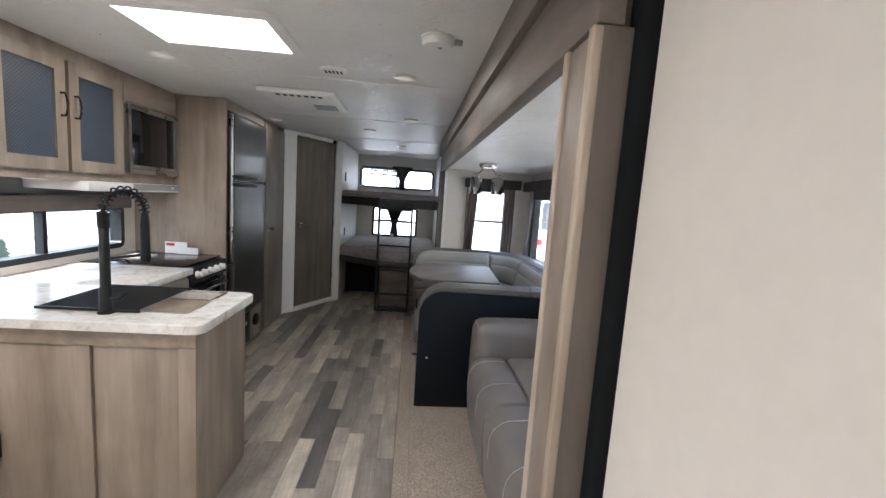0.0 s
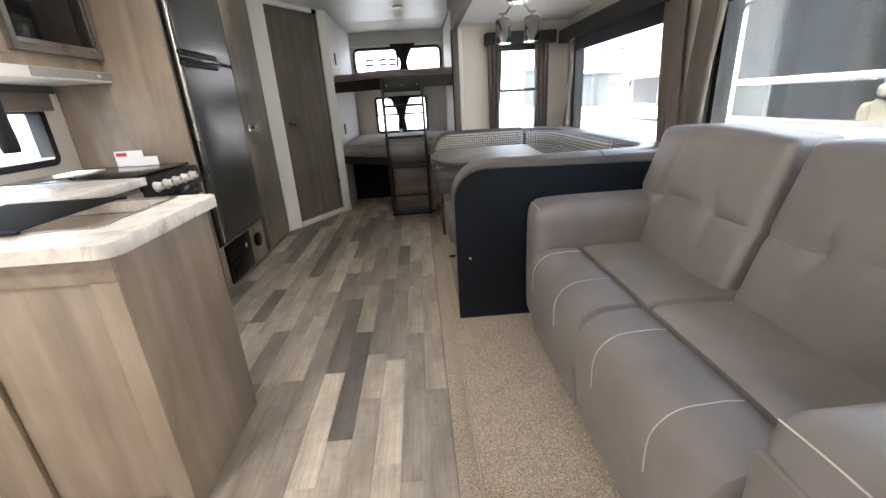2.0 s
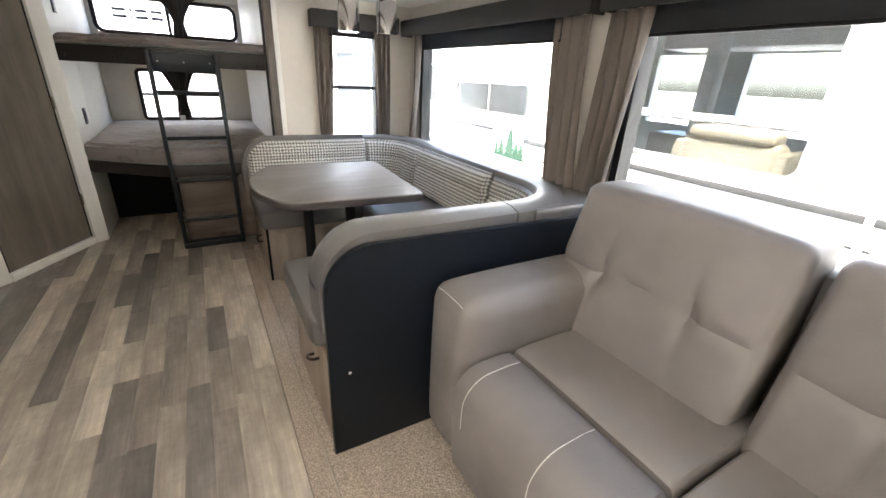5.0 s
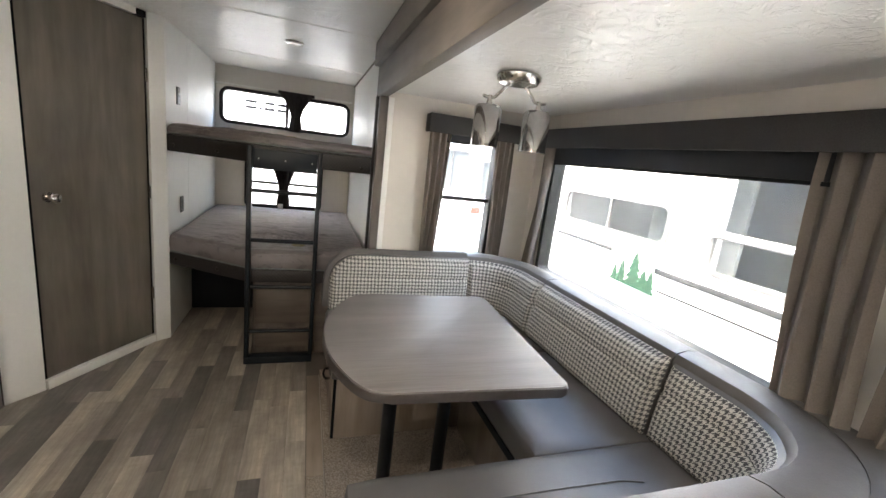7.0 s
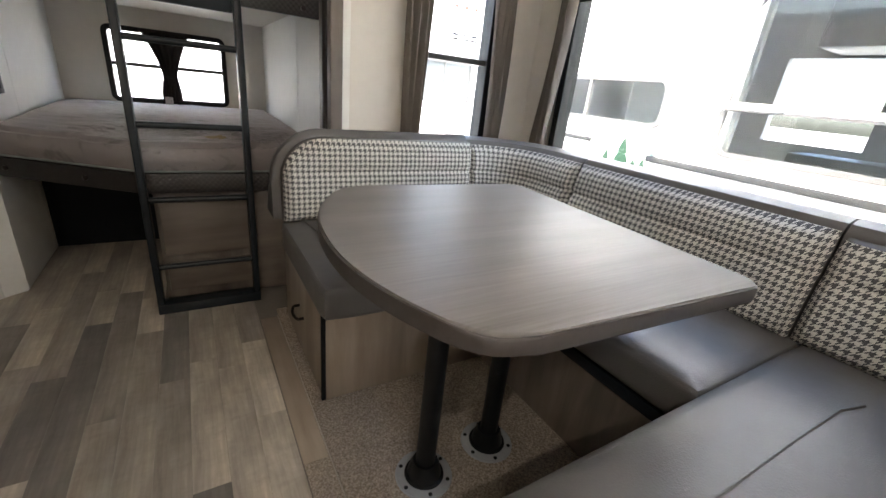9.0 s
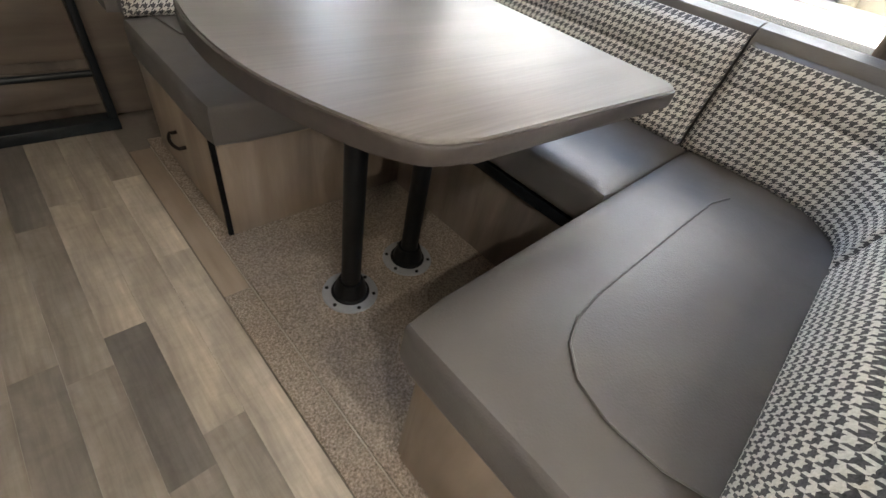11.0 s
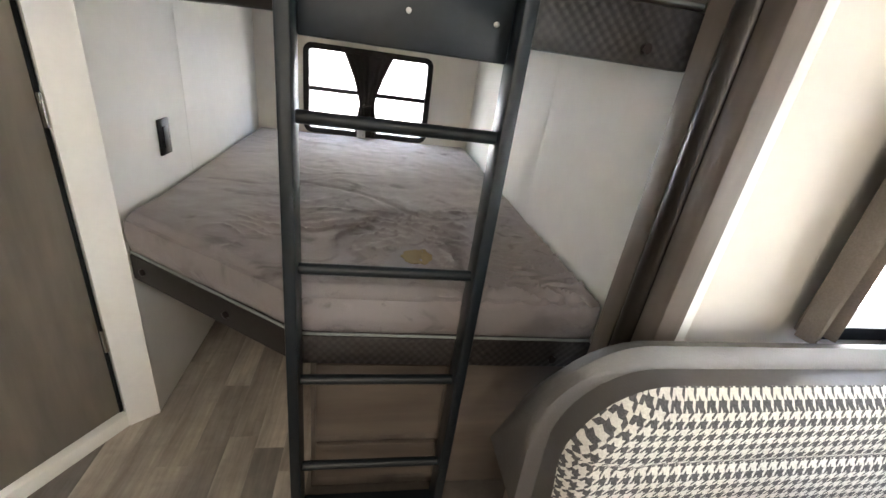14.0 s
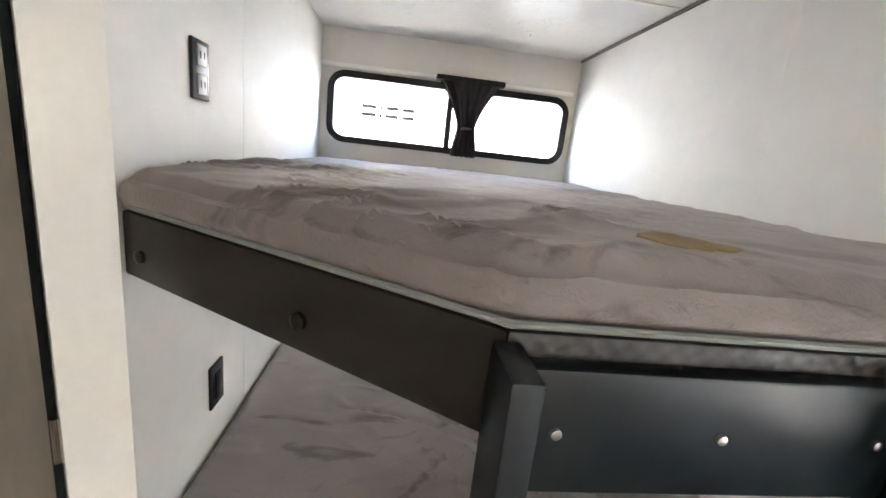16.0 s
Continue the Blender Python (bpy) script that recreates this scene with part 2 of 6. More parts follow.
def plush_material():
    """Velour whose nap lies in brushed strokes and smeared marks."""
    m = Mat("taupe_plush_velour", 0.85, spec=0.15)
    fine, soft = m.noise(260, 3), m.noise(2.2, 2)
    stroke = m.noise(3.4, 6, (1.0, 1.9, 1.0), 0.55, 1.6)
    small = m.noise(15, 4, (1.2, 1.0, 1.0), 0.6, 0.8)
    where = m.ramp(m.noise(2.1, 2), [(0.48, (0, 0, 0)), (0.6, (1, 1, 1))])
    base = m.ramp(soft, [(0.3, (0.206, 0.183, 0.18)), (0.7, (0.258, 0.231, 0.227))])
    marks = m.ramp(stroke, [(0.34, (0.58, 0.57, 0.57)), (0.42, (0.98, 0.98, 0.98)), (0.60, (1.0, 1.0, 1.0)), (0.70, (1.16, 1.15, 1.14))])
    nicks = m.ramp(small, [(0.36, (0.72, 0.71, 0.71)), (0.42, (1.0, 1.0, 1.0)), (0.64, (1.0, 1.0, 1.0)), (0.72, (1.14, 1.13, 1.12))])
    col = m.mix(1.0, base, marks, 'MULTIPLY')
    m.colour(m.mix(where, col, m.mix(1.0, col, nicks, 'MULTIPLY')))
    m.bump(m.mix(0.7, fine, m.mix(0.6, stroke, small)), 0.45, 0.012)
    m.b.inputs["Sheen Weight"].default_value = 0.4
    m.b.inputs["Sheen Roughness"].default_value = 0.4
    m.b.inputs["Sheen Tint"].default_value = (0.8, 0.74, 0.72, 1)
    return m.m


def marble_material():
    m = Mat("white_marble_laminate", 0.2)
    v = m.noise(7, 8, rough=0.7, distort=1.5)
    w = m.noise(30, 6, rough=0.7, distort=0.8)
    col = m.ramp(v, [(0.36, (0.4, 0.36, 0.31)), (0.47, (0.66, 0.64, 0.6)), (0.62, (0.74, 0.73, 0.7))])
    m.colour(m.mix(0.3, col, m.ramp(w, [(0.38, (0.45, 0.42, 0.37)), (0.6, (0.75, 0.74, 0.71))]))).bump(w, 0.02)
    return m.m


def hounds_material():
    """Houndstooth weave: dark and pale threads crossed in a two by two twill."""
    m = Mat("houndstooth_fabric", 0.85, spec=0.2)
    uv = m.coords((49, 49, 1), "UV")
    sep = m.n("ShaderNodeSeparateXYZ")
    m.link(uv, sep.inputs[0])
    u, v = sep.outputs[0], sep.outputs[1]
    warp = m.math('LESS_THAN', m.math('FRACT', u), 0.5)
    weft = m.math('LESS_THAN', m.math('FRACT', v), 0.5)
    twill = m.math('LESS_THAN', m.math('FRACT', m.math('MULTIPLY', m.math('ADD', u, v), 2.0)), 0.5)
    k = m.mix(twill, weft, warp)
    nz = m.noise(300, 3)
    dark = m.ramp(nz, [(0.3, (0.055, 0.055, 0.057)), (0.7, (0.12, 0.12, 0.122))])
    pale = m.ramp(nz, [(0.3, (0.5, 0.48, 0.43)), (0.7, (0.68, 0.66, 0.6))])
    m.colour(m.mix(k, pale, dark)).bump(nz, 0.25, 0.004)
    return m.m


def quilted_panel(name, c, scale, axis):
    """Dark panel with a fine raised diamond weave."""
    m = Mat(name, 0.4)
    w = m.n("ShaderNodeTexWave", Scale=scale)
    w2 = m.n("ShaderNodeTexWave", Scale=scale)
    for node, tilt in ((w, 1), (w2, -1)):
        mp = m.n("ShaderNodeMapping")
        m.co = m.co or m.n("ShaderNodeTexCoord")
        mp.inputs["Rotation"].default_value = (radians(45 * tilt), 0, 0) if axis == "x" else (0, radians(45 * tilt), 0)
        m.link(m.co.outputs["Object"], mp.inputs["Vector"])
        node.bands_direction = 'Z'
        m.link(mp.outputs[0], node.inputs["Vector"])
    k = m.mix(0.5, w.outputs["Fac"], w2.outputs["Fac"])
    m.colour(m.ramp(k, [(0.25, tuple(v * 0.72 for v in c)), (0.8, tuple(v * 1.2 for v in c))])).bump(k, 0.35, 0.004)
    return m.m


def glass_material(name, tint):
    m = Mat(name)
    t = m.t
    tr = m.n("ShaderNodeBsdfTransparent")
    tr.inputs[0].default_value = rgb(tint)
    gl = m.n("ShaderNodeBsdfGlossy")
    gl.inputs["Roughness"].default_value = 0.02
    lw = m.n("ShaderNodeLayerWeight")
    edge = m.math('MULTIPLY', m.math('POWER', lw.outputs["Facing"], 5.0), 0.55)
    gloss = m.math('ADD', edge, 0.025)
    mx = m.n("ShaderNodeMixShader")
    m.link(gloss, mx.inputs[0])
    m.link(tr.outputs[0], mx.inputs[1])
    m.link(gl.outputs[0], mx.inputs[2])
    m.link(mx.outputs[0], t.nodes["Material Output"].inputs[0])
    return m.m


def ground_material():
    m = Mat("grey_gravel_lot", 0.95)
    a, b = m.noise(30, 6), m.noise(0.6, 4)
    m.colour(m.mix(0.5, m.ramp(a, [(0.3, (0.24, 0.235, 0.225)), (0.7, (0.46, 0.45, 0.43))]), m.ramp(b, [(0.3, (0.28, 0.275, 0.26)), (0.7, (0.42, 0.41, 0.39))])))
    m.bump(a, 0.6, 0.03)
    return m.m


M["ceiling"] = ceiling_material()
M["sofa"] = leather("warm_grey_leatherette", (0.163, 0.149, 0.14), 0.46)
M["vinyl"] = leather("charcoal_vinyl", (0.105, 0.098, 0.093), 0.42)
M["carpet"] = carpet_material()
M["plush"] = plush_material()
M["marble"] = marble_material()
M["hounds"] = hounds_material()
M["blue_panel"] = quilted_panel("slate_blue_woven_panel", (0.05, 0.062, 0.085), 26, "x")
M["bunk_board"] = quilted_panel("dark_brown_woven_bunk_board", (0.024, 0.0205, 0.019), 20, "y")
M["bunk_plain"] = plain("dark_brown_bunk_board", (0.021, 0.018, 0.0165), 0.5, amount=0.2, bump=0.1, spec=0.3)
M["backsplash"] = wood("grey_zebra_backsplash", (0.07, 0.072, 0.07), (0.17, 0.17, 0.165), "y", 0.4)
M["glass"] = glass_material("lightly_tinted_pane", (0.90, 0.92, 0.92))
M["tinted"] = glass_material("tinted_pane", (0.82, 0.84, 0.84))
M["ground"] = ground_material()
FROST = Mat("frosted_acrylic_dome", 0.4)
tl = FROST.n("ShaderNodeBsdfTranslucent")
tl.inputs[0].default_value = (0.9, 0.9, 0.88, 1)
fm = FROST.n("ShaderNodeMixShader")
fm.inputs[0].default_value = 0.1
FROST.link(tl.outputs[0], fm.inputs[1])
FROST.link(FROST.b.outputs[0], fm.inputs[2])
FROST.link(fm.outputs[0], FROST.t.nodes["Material Output"].inputs[0])
FROST.colour((0.8, 0.8, 0.78))
M["dome"] = FROST.m


# ---- mesh helpers ----
def box(bm, x0, x1, y0, y1, z0, z1, bevel=0.0, seg=2):
    """A box in bm, with rounded edges if asked for."""
    vs = [bm.verts.new(p) for p in ((x0, y0, z0), (x1, y0, z0), (x1, y1, z0), (x0, y1, z0), (x0, y0, z1), (x1, y0, z1), (x1, y1, z1), (x0, y1, z1))]
    fs = [bm.faces.new([vs[i] for i in q]) for q in ((3, 2, 1, 0), (4, 5, 6, 7), (0, 1, 5, 4), (1, 2, 6, 5), (2, 3, 7, 6), (3, 0, 4, 7))]
    if bevel:
        es = list({e for f in fs for e in f.edges})
        bmesh.ops.bevel(bm, geom=es, offset=bevel, segments=seg, profile=0.5, affect='EDGES')
    return bm


def boxed(x0, x1, y0, y1, z0, z1, bevel=0.0, seg=2):
    return box(bmesh.new(), x0, x1, y0, y1, z0, z1, bevel, seg)


def tube(bm, pts, r, sides=10, cap=True):
    """A round tube along points; r is one radius or one a point."""
    rings = []
    pts = [Vector(p) for p in pts]
    up = Vector((0.13, 0.31, 0.94)).normalized()
    for i, p in enumerate(pts):
        d = (pts[min(i + 1, len(pts) - 1)] - pts[max(i - 1, 0)]).normalized()
        a = d.cross(up if abs(d.dot(up)) < 0.95 else Vector((1, 0, 0))).normalized()
        b = d.cross(a)
        rad = r[i] if isinstance(r, (list, tuple)) else r
        rings.append([bm.verts.new(p + rad * (math.cos(k * math.tau / sides) * a + math.sin(k * math.tau / sides) * b)) for k in range(sides)])
    for u, v in zip(rings, rings[1:]):
        for k in range(sides):
            bm.faces.new((u[k], u[(k + 1) % sides], v[(k + 1) % sides], v[k]))
    if cap:
        bm.faces.new(rings[0][::-1])
        bm.faces.new(rings[-1])
    return bm


def lathe(bm, c, profile, sides=24):
    """A turned shape round the upright axis through c, from (radius, height) pairs."""
    rings = [[bm.verts.new((c[0] + r * math.cos(k * math.tau / sides), c[1] + r * math.sin(k * math.tau / sides), c[2] + h)) for k in range(sides)] for r, h in profile]
    for u, v in zip(rings, rings[1:]):
        for k in range(sides):
            bm.faces.new((u[k], u[(k + 1) % sides], v[(k + 1) % sides], v[k]))
    bm.faces.new(rings[0][::-1])
    bm.faces.new(rings[-1])
    return bm


def prism(bm, pts, z0, z1, bevel=0.0, seg=2):
    """An upright prism on a plan outline."""
    lo = [bm.verts.new((x, y, z0)) for x, y in pts]
    hi = [bm.verts.new((x, y, z1)) for x, y in pts]
    n = len(pts)
    fs = [bm.faces.new(lo[::-1]), bm.faces.new(hi)]
    for k in range(n):
        bm.faces.new((lo[k], lo[(k + 1) % n], hi[(k + 1) % n], hi[k]))
    if bevel:
        es = list({e for f in fs for e in f.edges})
        bmesh.ops.bevel(bm, geom=es, offset=bevel, segments=seg, profile=0.5, affect='EDGES')
    return bm


def pillow(x0, x1, y0, y1, z0, z1, r=0.04, puff=(0, 0, 0), cuts=10, shape=None):
    """A cushion: a dense rounded box whose faces swell by puff along each axis; shape(point) may move points further."""
    bm = bmesh.new()
    bmesh.ops.create_cube(bm, size=2.0)
    bmesh.ops.subdivide_edges(bm, edges=bm.edges[:], cuts=cuts, use_grid_fill=True)
    c = Vector(((x0 + x1) / 2, (y0 + y1) / 2, (z0 + z1) / 2))
    h = Vector(((x1 - x0) / 2, (y1 - y0) / 2, (z1 - z0) / 2))
    for v in bm.verts:
        p = v.co.copy()
        q = Vector([math.copysign(abs(p[i]) ** 0.8, p[i]) * h[i] for i in range(3)])
        inner = Vector([max(-(h[i] - r), min(h[i] - r, q[i])) for i in range(3)])
        d = q - inner
        out = inner + (d.normalized() * r if d.length > 1e-9 else d)
        if d.length < 1e-9:
            out = q
        for i in range(3):
            j, k = (i + 1) % 3, (i + 2) % 3
            out[i] += puff[i] * p[i] * (1 - p[j] ** 2) * (1 - p[k] ** 2)
        v.co = c + out
        if shape:
            v.co = Vector(shape(v.co.copy()))
    return bm


def thing(name, at, label, category, group="", kind=""):
    ob = new(name)
    ob.location = at
    ob.empty_display_size = 0.1
    return tagged(ob, label, category, group, kind)


def origin_of(ob):
    p = Vector((0, 0, 0))
    while ob is not None:
        p += ob.location
        ob = ob.parent
    return p


def mesh_of(name, bm, material, smooth=False, shift=None):
    bmesh.ops.recalc_face_normals(bm, faces=bm.faces[:])
    if shift is not None:
        bmesh.ops.translate(bm, verts=bm.verts[:], vec=-shift)
    me = bpy.data.meshes.new(name)
    bm.to_mesh(me)
    bm.free()
    me.materials.append(M[material])
    if smooth:
        for p in me.polygons:
            p.use_smooth = True
        me.set_sharp_from_angle(angle=radians(38))
    return me


def part(name, bm, material, parent, label="", smooth=True):
    """One mesh under a thing or a part, its points given in the world."""
    ob = new(name, mesh_of(name, bm, material, smooth, origin_of(parent)))
    ob.parent = parent
    return tagged(ob, label)


def solid(name, bm, material, label="", category="", kind="structure", smooth=True):
    """A thing that is one mesh."""
    return tagged(new(name, mesh_of(name, bm, material, smooth)), label, category, "", kind)


def slab(axis, a0, a1, u0, u1, v0, v1, holes=()):
    """A wall between a0 and a1 along its axis, over u and v, with openings (u0, u1, v0, v1)."""
    bm = bmesh.new()
    us = sorted({u0, u1, *[h[0] for h in holes], *[h[1] for h in holes]})
    vs = sorted({v0, v1, *[h[2] for h in holes], *[h[3] for h in holes]})
    for ua, ub in zip(us, us[1:]):
        for va, vb in zip(vs, vs[1:]):
            if any(h[0] < (ua + ub) / 2 < h[1] and h[2] < (va + vb) / 2 < h[3] for h in holes):
                continue
            if axis == "x":
                box(bm, a0, a1, ua, ub, va, vb)
            elif axis == "y":
                box(bm, ua, ub, a0, a1, va, vb)
            else:
                box(bm, ua, ub, va, vb, a0, a1)
    return bm


def outline(u0, u1, v0, v1, r, n=6):
    """A rounded rectangle as a ring of points."""
    pts = []
    for cu, cv, a in ((u1 - r, v1 - r, 0), (u0 + r, v1 - r, 90), (u0 + r, v0 + r, 180), (u1 - r, v0 + r, 270)):
        for k in range(n + 1):
            t = radians(a + 90 * k / n)
            pts.append((cu + r * math.cos(t), cv + r * math.sin(t)))
    return pts


def ring(axis, a0, a1, u0, u1, v0, v1, r, w):
    """A rounded window frame of width w between a0 and a1."""
    bm = bmesh.new()
    def at(a, u, v):
        return {"x": (a, u, v), "y": (u, a, v), "z": (u, v, a)}[axis]
    outer, inner = outline(u0, u1, v0, v1, r), outline(u0 + w, u1 - w, v0 + w, v1 - w, max(r - w, 0.004))
    loops = [[bm.verts.new(at(a, u, v)) for u, v in pts] for pts, a in ((outer, a0), (outer, a1), (inner, a1), (inner, a0))]
    n = len(outer)
    for i in range(4):
        p, q = loops[i], loops[(i + 1) % 4]
        for k in range(n):
            bm.faces.new((p[k], p[(k + 1) % n], q[(k + 1) % n], q[k]))
    return bm


# ---- setting ----
CEIL, SLIDE_CEIL = 2.07, 1.79
LEFT, RIGHT, BACK, FRONT = -1.75, 0.75, 6.28, -2.2
SLIDE_X, SLIDE_Y0, SLIDE_Y1 = 1.74, 0.23, 4.22

floor = solid("floor", boxed(LEFT - 0.05, SLIDE_X + 0.1, FRONT - 0.05, BACK + 0.05, -0.12, -0.003), "underlay", "grey-brown printed vinyl plank floor with random boards", "floor")
solid("wall_left", slab("x", LEFT - 0.06, LEFT, FRONT, BACK, -0.1, CEIL, [(0.75, 2.46, 0.95, 1.22), (-1.75, -1.05, 0.0, 1.9)]), "wall", "cream panelled side wall behind the kitchen", "wall")
solid("wall_back", slab("y", BACK, BACK + 0.06, LEFT, RIGHT + 0.05, -0.1, CEIL, [(-0.53, 0.65, 1.555, 1.865), (-0.3, 0.41, 0.76, 1.23)]), "wall", "cream end wall behind the bunk beds", "wall")
solid("wall_front", slab("y", FRONT - 0.06, FRONT, LEFT - 0.06, SLIDE_X, -0.1, CEIL), "wall", "plain cream front wall", "wall")
solid("wall_right_front", slab("x", RIGHT, RIGHT + 0.06, FRONT, 0.075, -0.1, CEIL), "wall", "cream wallboard beside the slide-out", "wall")
solid("wall_right_bunk", slab("x", 0.705, 0.765, 4.346, BACK, -0.1, CEIL), "white", "glossy white wall beside the bunks", "wall")
solid("wall_bunk_left", slab("x", -0.645, -0.585, 4.78, BACK, -0.1, CEIL), "white", "glossy white partition beside the bunks", "wall")
solid("wall_slide_outer", slab("x", SLIDE_X, SLIDE_X + 0.06, SLIDE_Y0 - 0.06, SLIDE_Y1 + 0.06, -0.1, SLIDE_CEIL + 0.05, [(2.44, 3.96, 0.81, 1.6), (0.42, 2.07, 0.81, 1.6)]), "wall", "cream outer wall of the slide-out", "wall")
solid("wall_slide_far", slab("y", SLIDE_Y1, SLIDE_Y1 + 0.06, 0.69, SLIDE_X, -0.1, SLIDE_CEIL + 0.05, [(1.06, 1.45, 0.82, 1.58)]), "wall", "cream end wall of the slide-out", "wall")
solid("wall_slide_near", slab("y", SLIDE_Y0 - 0.14, SLIDE_Y0, 0.728, SLIDE_X, -0.1, SLIDE_CEIL + 0.05), "wall", "plain cream end wall behind the sofa arm", "wall")
solid("ceiling", slab("z", CEIL, CEIL + 0.05, LEFT - 0.06, RIGHT + 0.06, FRONT - 0.06, BACK + 0.06, [(-0.81, -0.25, 1.04, 1.41)]), "ceiling", "white textured vinyl ceiling", "ceiling")
solid("ceiling_slide", slab("z", SLIDE_CEIL, SLIDE_CEIL + 0.04, 0.70, SLIDE_X, SLIDE_Y0, SLIDE_Y1), "ceiling", "white textured ceiling of the slide-out", "ceiling")
bm = bmesh.new()
for y in (1.83, 3.05, 4.27, 5.5):
    box(bm, LEFT, RIGHT, y - 0.008, y + 0.008, CEIL - 0.003, CEIL + 0.001)
solid("ceiling_seam", bm, "trim", "flat white ceiling seam strips", "trim")
solid("wall_above_slide", slab("x", 0.71, 0.76, SLIDE_Y0 - 0.1, 4.33, SLIDE_CEIL + 0.045, CEIL), "wall", "plain wall above the slide-out", "wall")

bm = bmesh.new()
for x0, x1 in ((0.7042, 0.7055), (-0.5855, -0.5842)):
    for y in ((5.055,) if x0 > 0 else (5.30,)):
        box(bm, x0, x1, y - 0.005, y + 0.005, 0.0, CEIL)
solid("wall_seam", bm, "white", "flat white panel seam strips on the bunk walls", "trim")
solid("corner_strip", boxed(0.692, 0.7045, 4.36, BACK, CEIL - 0.012, CEIL - 0.001, 0.003), "fascia", "thin grey-brown strip where the bunk wall meets the ceiling", "trim")

# Fascia round the slide-out opening
fas = thing("slide_fascia", (0.68, 2.2, 0), "grey-brown wooden fascia framing the slide-out opening", "trim", kind="structure")
part("header", boxed(0.65, 0.70, 0.08, 4.33, 1.755, 1.93, 0.004), "fascia", fas)
part("cornice", prism(bmesh.new(), [(0.625, 0.06), (0.70, 0.06), (0.70, 4.34), (0.625, 4.34)], 1.932, CEIL - 0.001, 0.006), "fascia", fas)
part("near_jamb", boxed(0.653, 0.735, 0.104, 0.232, 0, 1.753, 0.012, 3), "fascia_v", fas)
part("near_jamb_board", boxed(0.648, 0.728, 0.08, 0.1025, 0, 1.753, 0.002), "fascia_dark", fas)
# Pale beads paint the light that catches the two jamb edges.
part("lit_edge_bead", boxed(0.643, 0.664, 0.0785, 0.1005, 0, 1.7525, 0.005, 3), "lit_edge", fas, "pale strip painting the lit jamb edge")
part("lit_edge_bead", boxed(0.647, 0.66, 0.2105, 0.2345, 0, 1.7525, 0.005, 3), "lit_edge", fas, "pale strip painting the lit jamb edge")
part("far_jamb", boxed(0.65, 0.70, 4.17, 4.228, 0, 1.753, 0.006), "fascia_dark", fas)
part("far_jamb_board", boxed(0.648, 0.70, 4.285, 4.345, 0, 1.753, 0.005), "fascia_dark", fas)
part("far_return", boxed(0.701, 0.735, 4.185, 4.219, 0, 1.753, 0.004), "trim", fas, "pale trim strip")
part("seal", tube(bmesh.new(), [(0.752, 0.088, 0), (0.752, 0.088, CEIL - 0.01)], 0.036, 18), "rubber", fas, "black rubber slide seal")
part("far_seal", tube(bmesh.new(), [(0.664, 4.2565, 0.0), (0.664, 4.2565, 1.753)], 0.027, 16), "bulb", fas, "dark shiny rubber bulb seal")

# Partition with the angled bathroom door
A, B = Vector((-0.985, 4.165, 0)), Vector((-0.66, 4.735, 0))
way = (B - A).normalized()
side = Vector((-way.y, way.x, 0))


def along(bm, s0, s1, d0, d1, z0, z1, bevel=0.0):
    """A box along the angled wall: s from A towards B, d into the bathroom."""
    p = [A + way * s + side * d for s, d in ((s0, d0), (s1, d0), (s1, d1), (s0, d1))]
    return prism(bm, [(q.x, q.y) for q in p], z0, z1, bevel)


LEN = (B - A).length
solid("wall_angled_header", along(bmesh.new(), -0.02, LEN + 0.02, 0.0, 0.04, 2.035, CEIL), "trim", "white header over the angled door", "wall")
solid("door_jamb_right", prism(bmesh.new(), [(-0.65, 4.722), (-0.581, 4.777), (-0.62, 4.83), (-0.70, 4.775)], 0, CEIL, 0.004), "trim", "white painted door jamb", "trim")
solid("door_jamb_left", prism(bmesh.new(), [(-1.09, 4.03), (-0.985, 4.155), (-1.03, 4.2), (-1.15, 4.1)], 0, CEIL, 0.004), "trim", "white painted jamb strip between two doors", "trim")
solid("wall_bath", slab("x", -1.2, -1.15, 4.06, BACK, -0.1, CEIL), "wall", "plain wall behind the angled door", "wall")
solid("door_threshold", along(bmesh.new(), 0.0, LEN, -0.012, 0.06, 0.0, 0.05, 0.003), "trim", "white painted door threshold", "trim")
door = thing("door_1", A + way * LEN / 2 + side * 0.03, "closed grey-brown laminate door with a nickel lever knob", "door", kind="structure")
part("leaf", along(bmesh.new(), 0.012, LEN - 0.012, 0.012, 0.042, 0.054, 2.03, 0.003), "door", door)
part("edge_strip", along(bmesh.new(), LEN - 0.012, LEN - 0.001, 0.01, 0.04, 0.054, 2.03), "rubber", door, "dark gap strip")
part("edge_strip", along(bmesh.new(), 0.001, 0.012, 0.01, 0.04, 0.054, 2.03), "rubber", door, "dark gap strip")
part("closer", along(bmesh.new(), LEN - 0.06, LEN - 0.004, -0.006, 0.03, 2.032, 2.068, 0.002), "rubber", door, "black corner block")
k = A + way * 0.085 + Vector((0, 0, 1.02))


def lever(parent, at, out, turn):
    """A round rose with an oval knob."""
    bm = tube(bmesh.new(), [at - out * 0.0, at + out * 0.008], 0.027, 16)
    rose = part("door_handle", bm, "chrome", parent, "brushed nickel knob")
    bm = tube(bmesh.new(), [at + out * 0.008, at + out * 0.03, at + out * 0.04, at + out * 0.058, at + out * 0.066], [0.011, 0.011, 0.022, 0.024, 0.012], 16)
    part("knob", bm, "chrome", rose)


lever(door, k + side * 0.012, -side, way)
for z in (0.35, 1.02, 1.72):
    part("hinge", tube(bmesh.new(), [tuple(B - way * 0.008 - side * 0.0 + Vector((0, 0, z - 0.04))), tuple(B - way * 0.008 + Vector((0, 0, z + 0.04)))], 0.007, 8), "chrome", door, "nickel hinge")


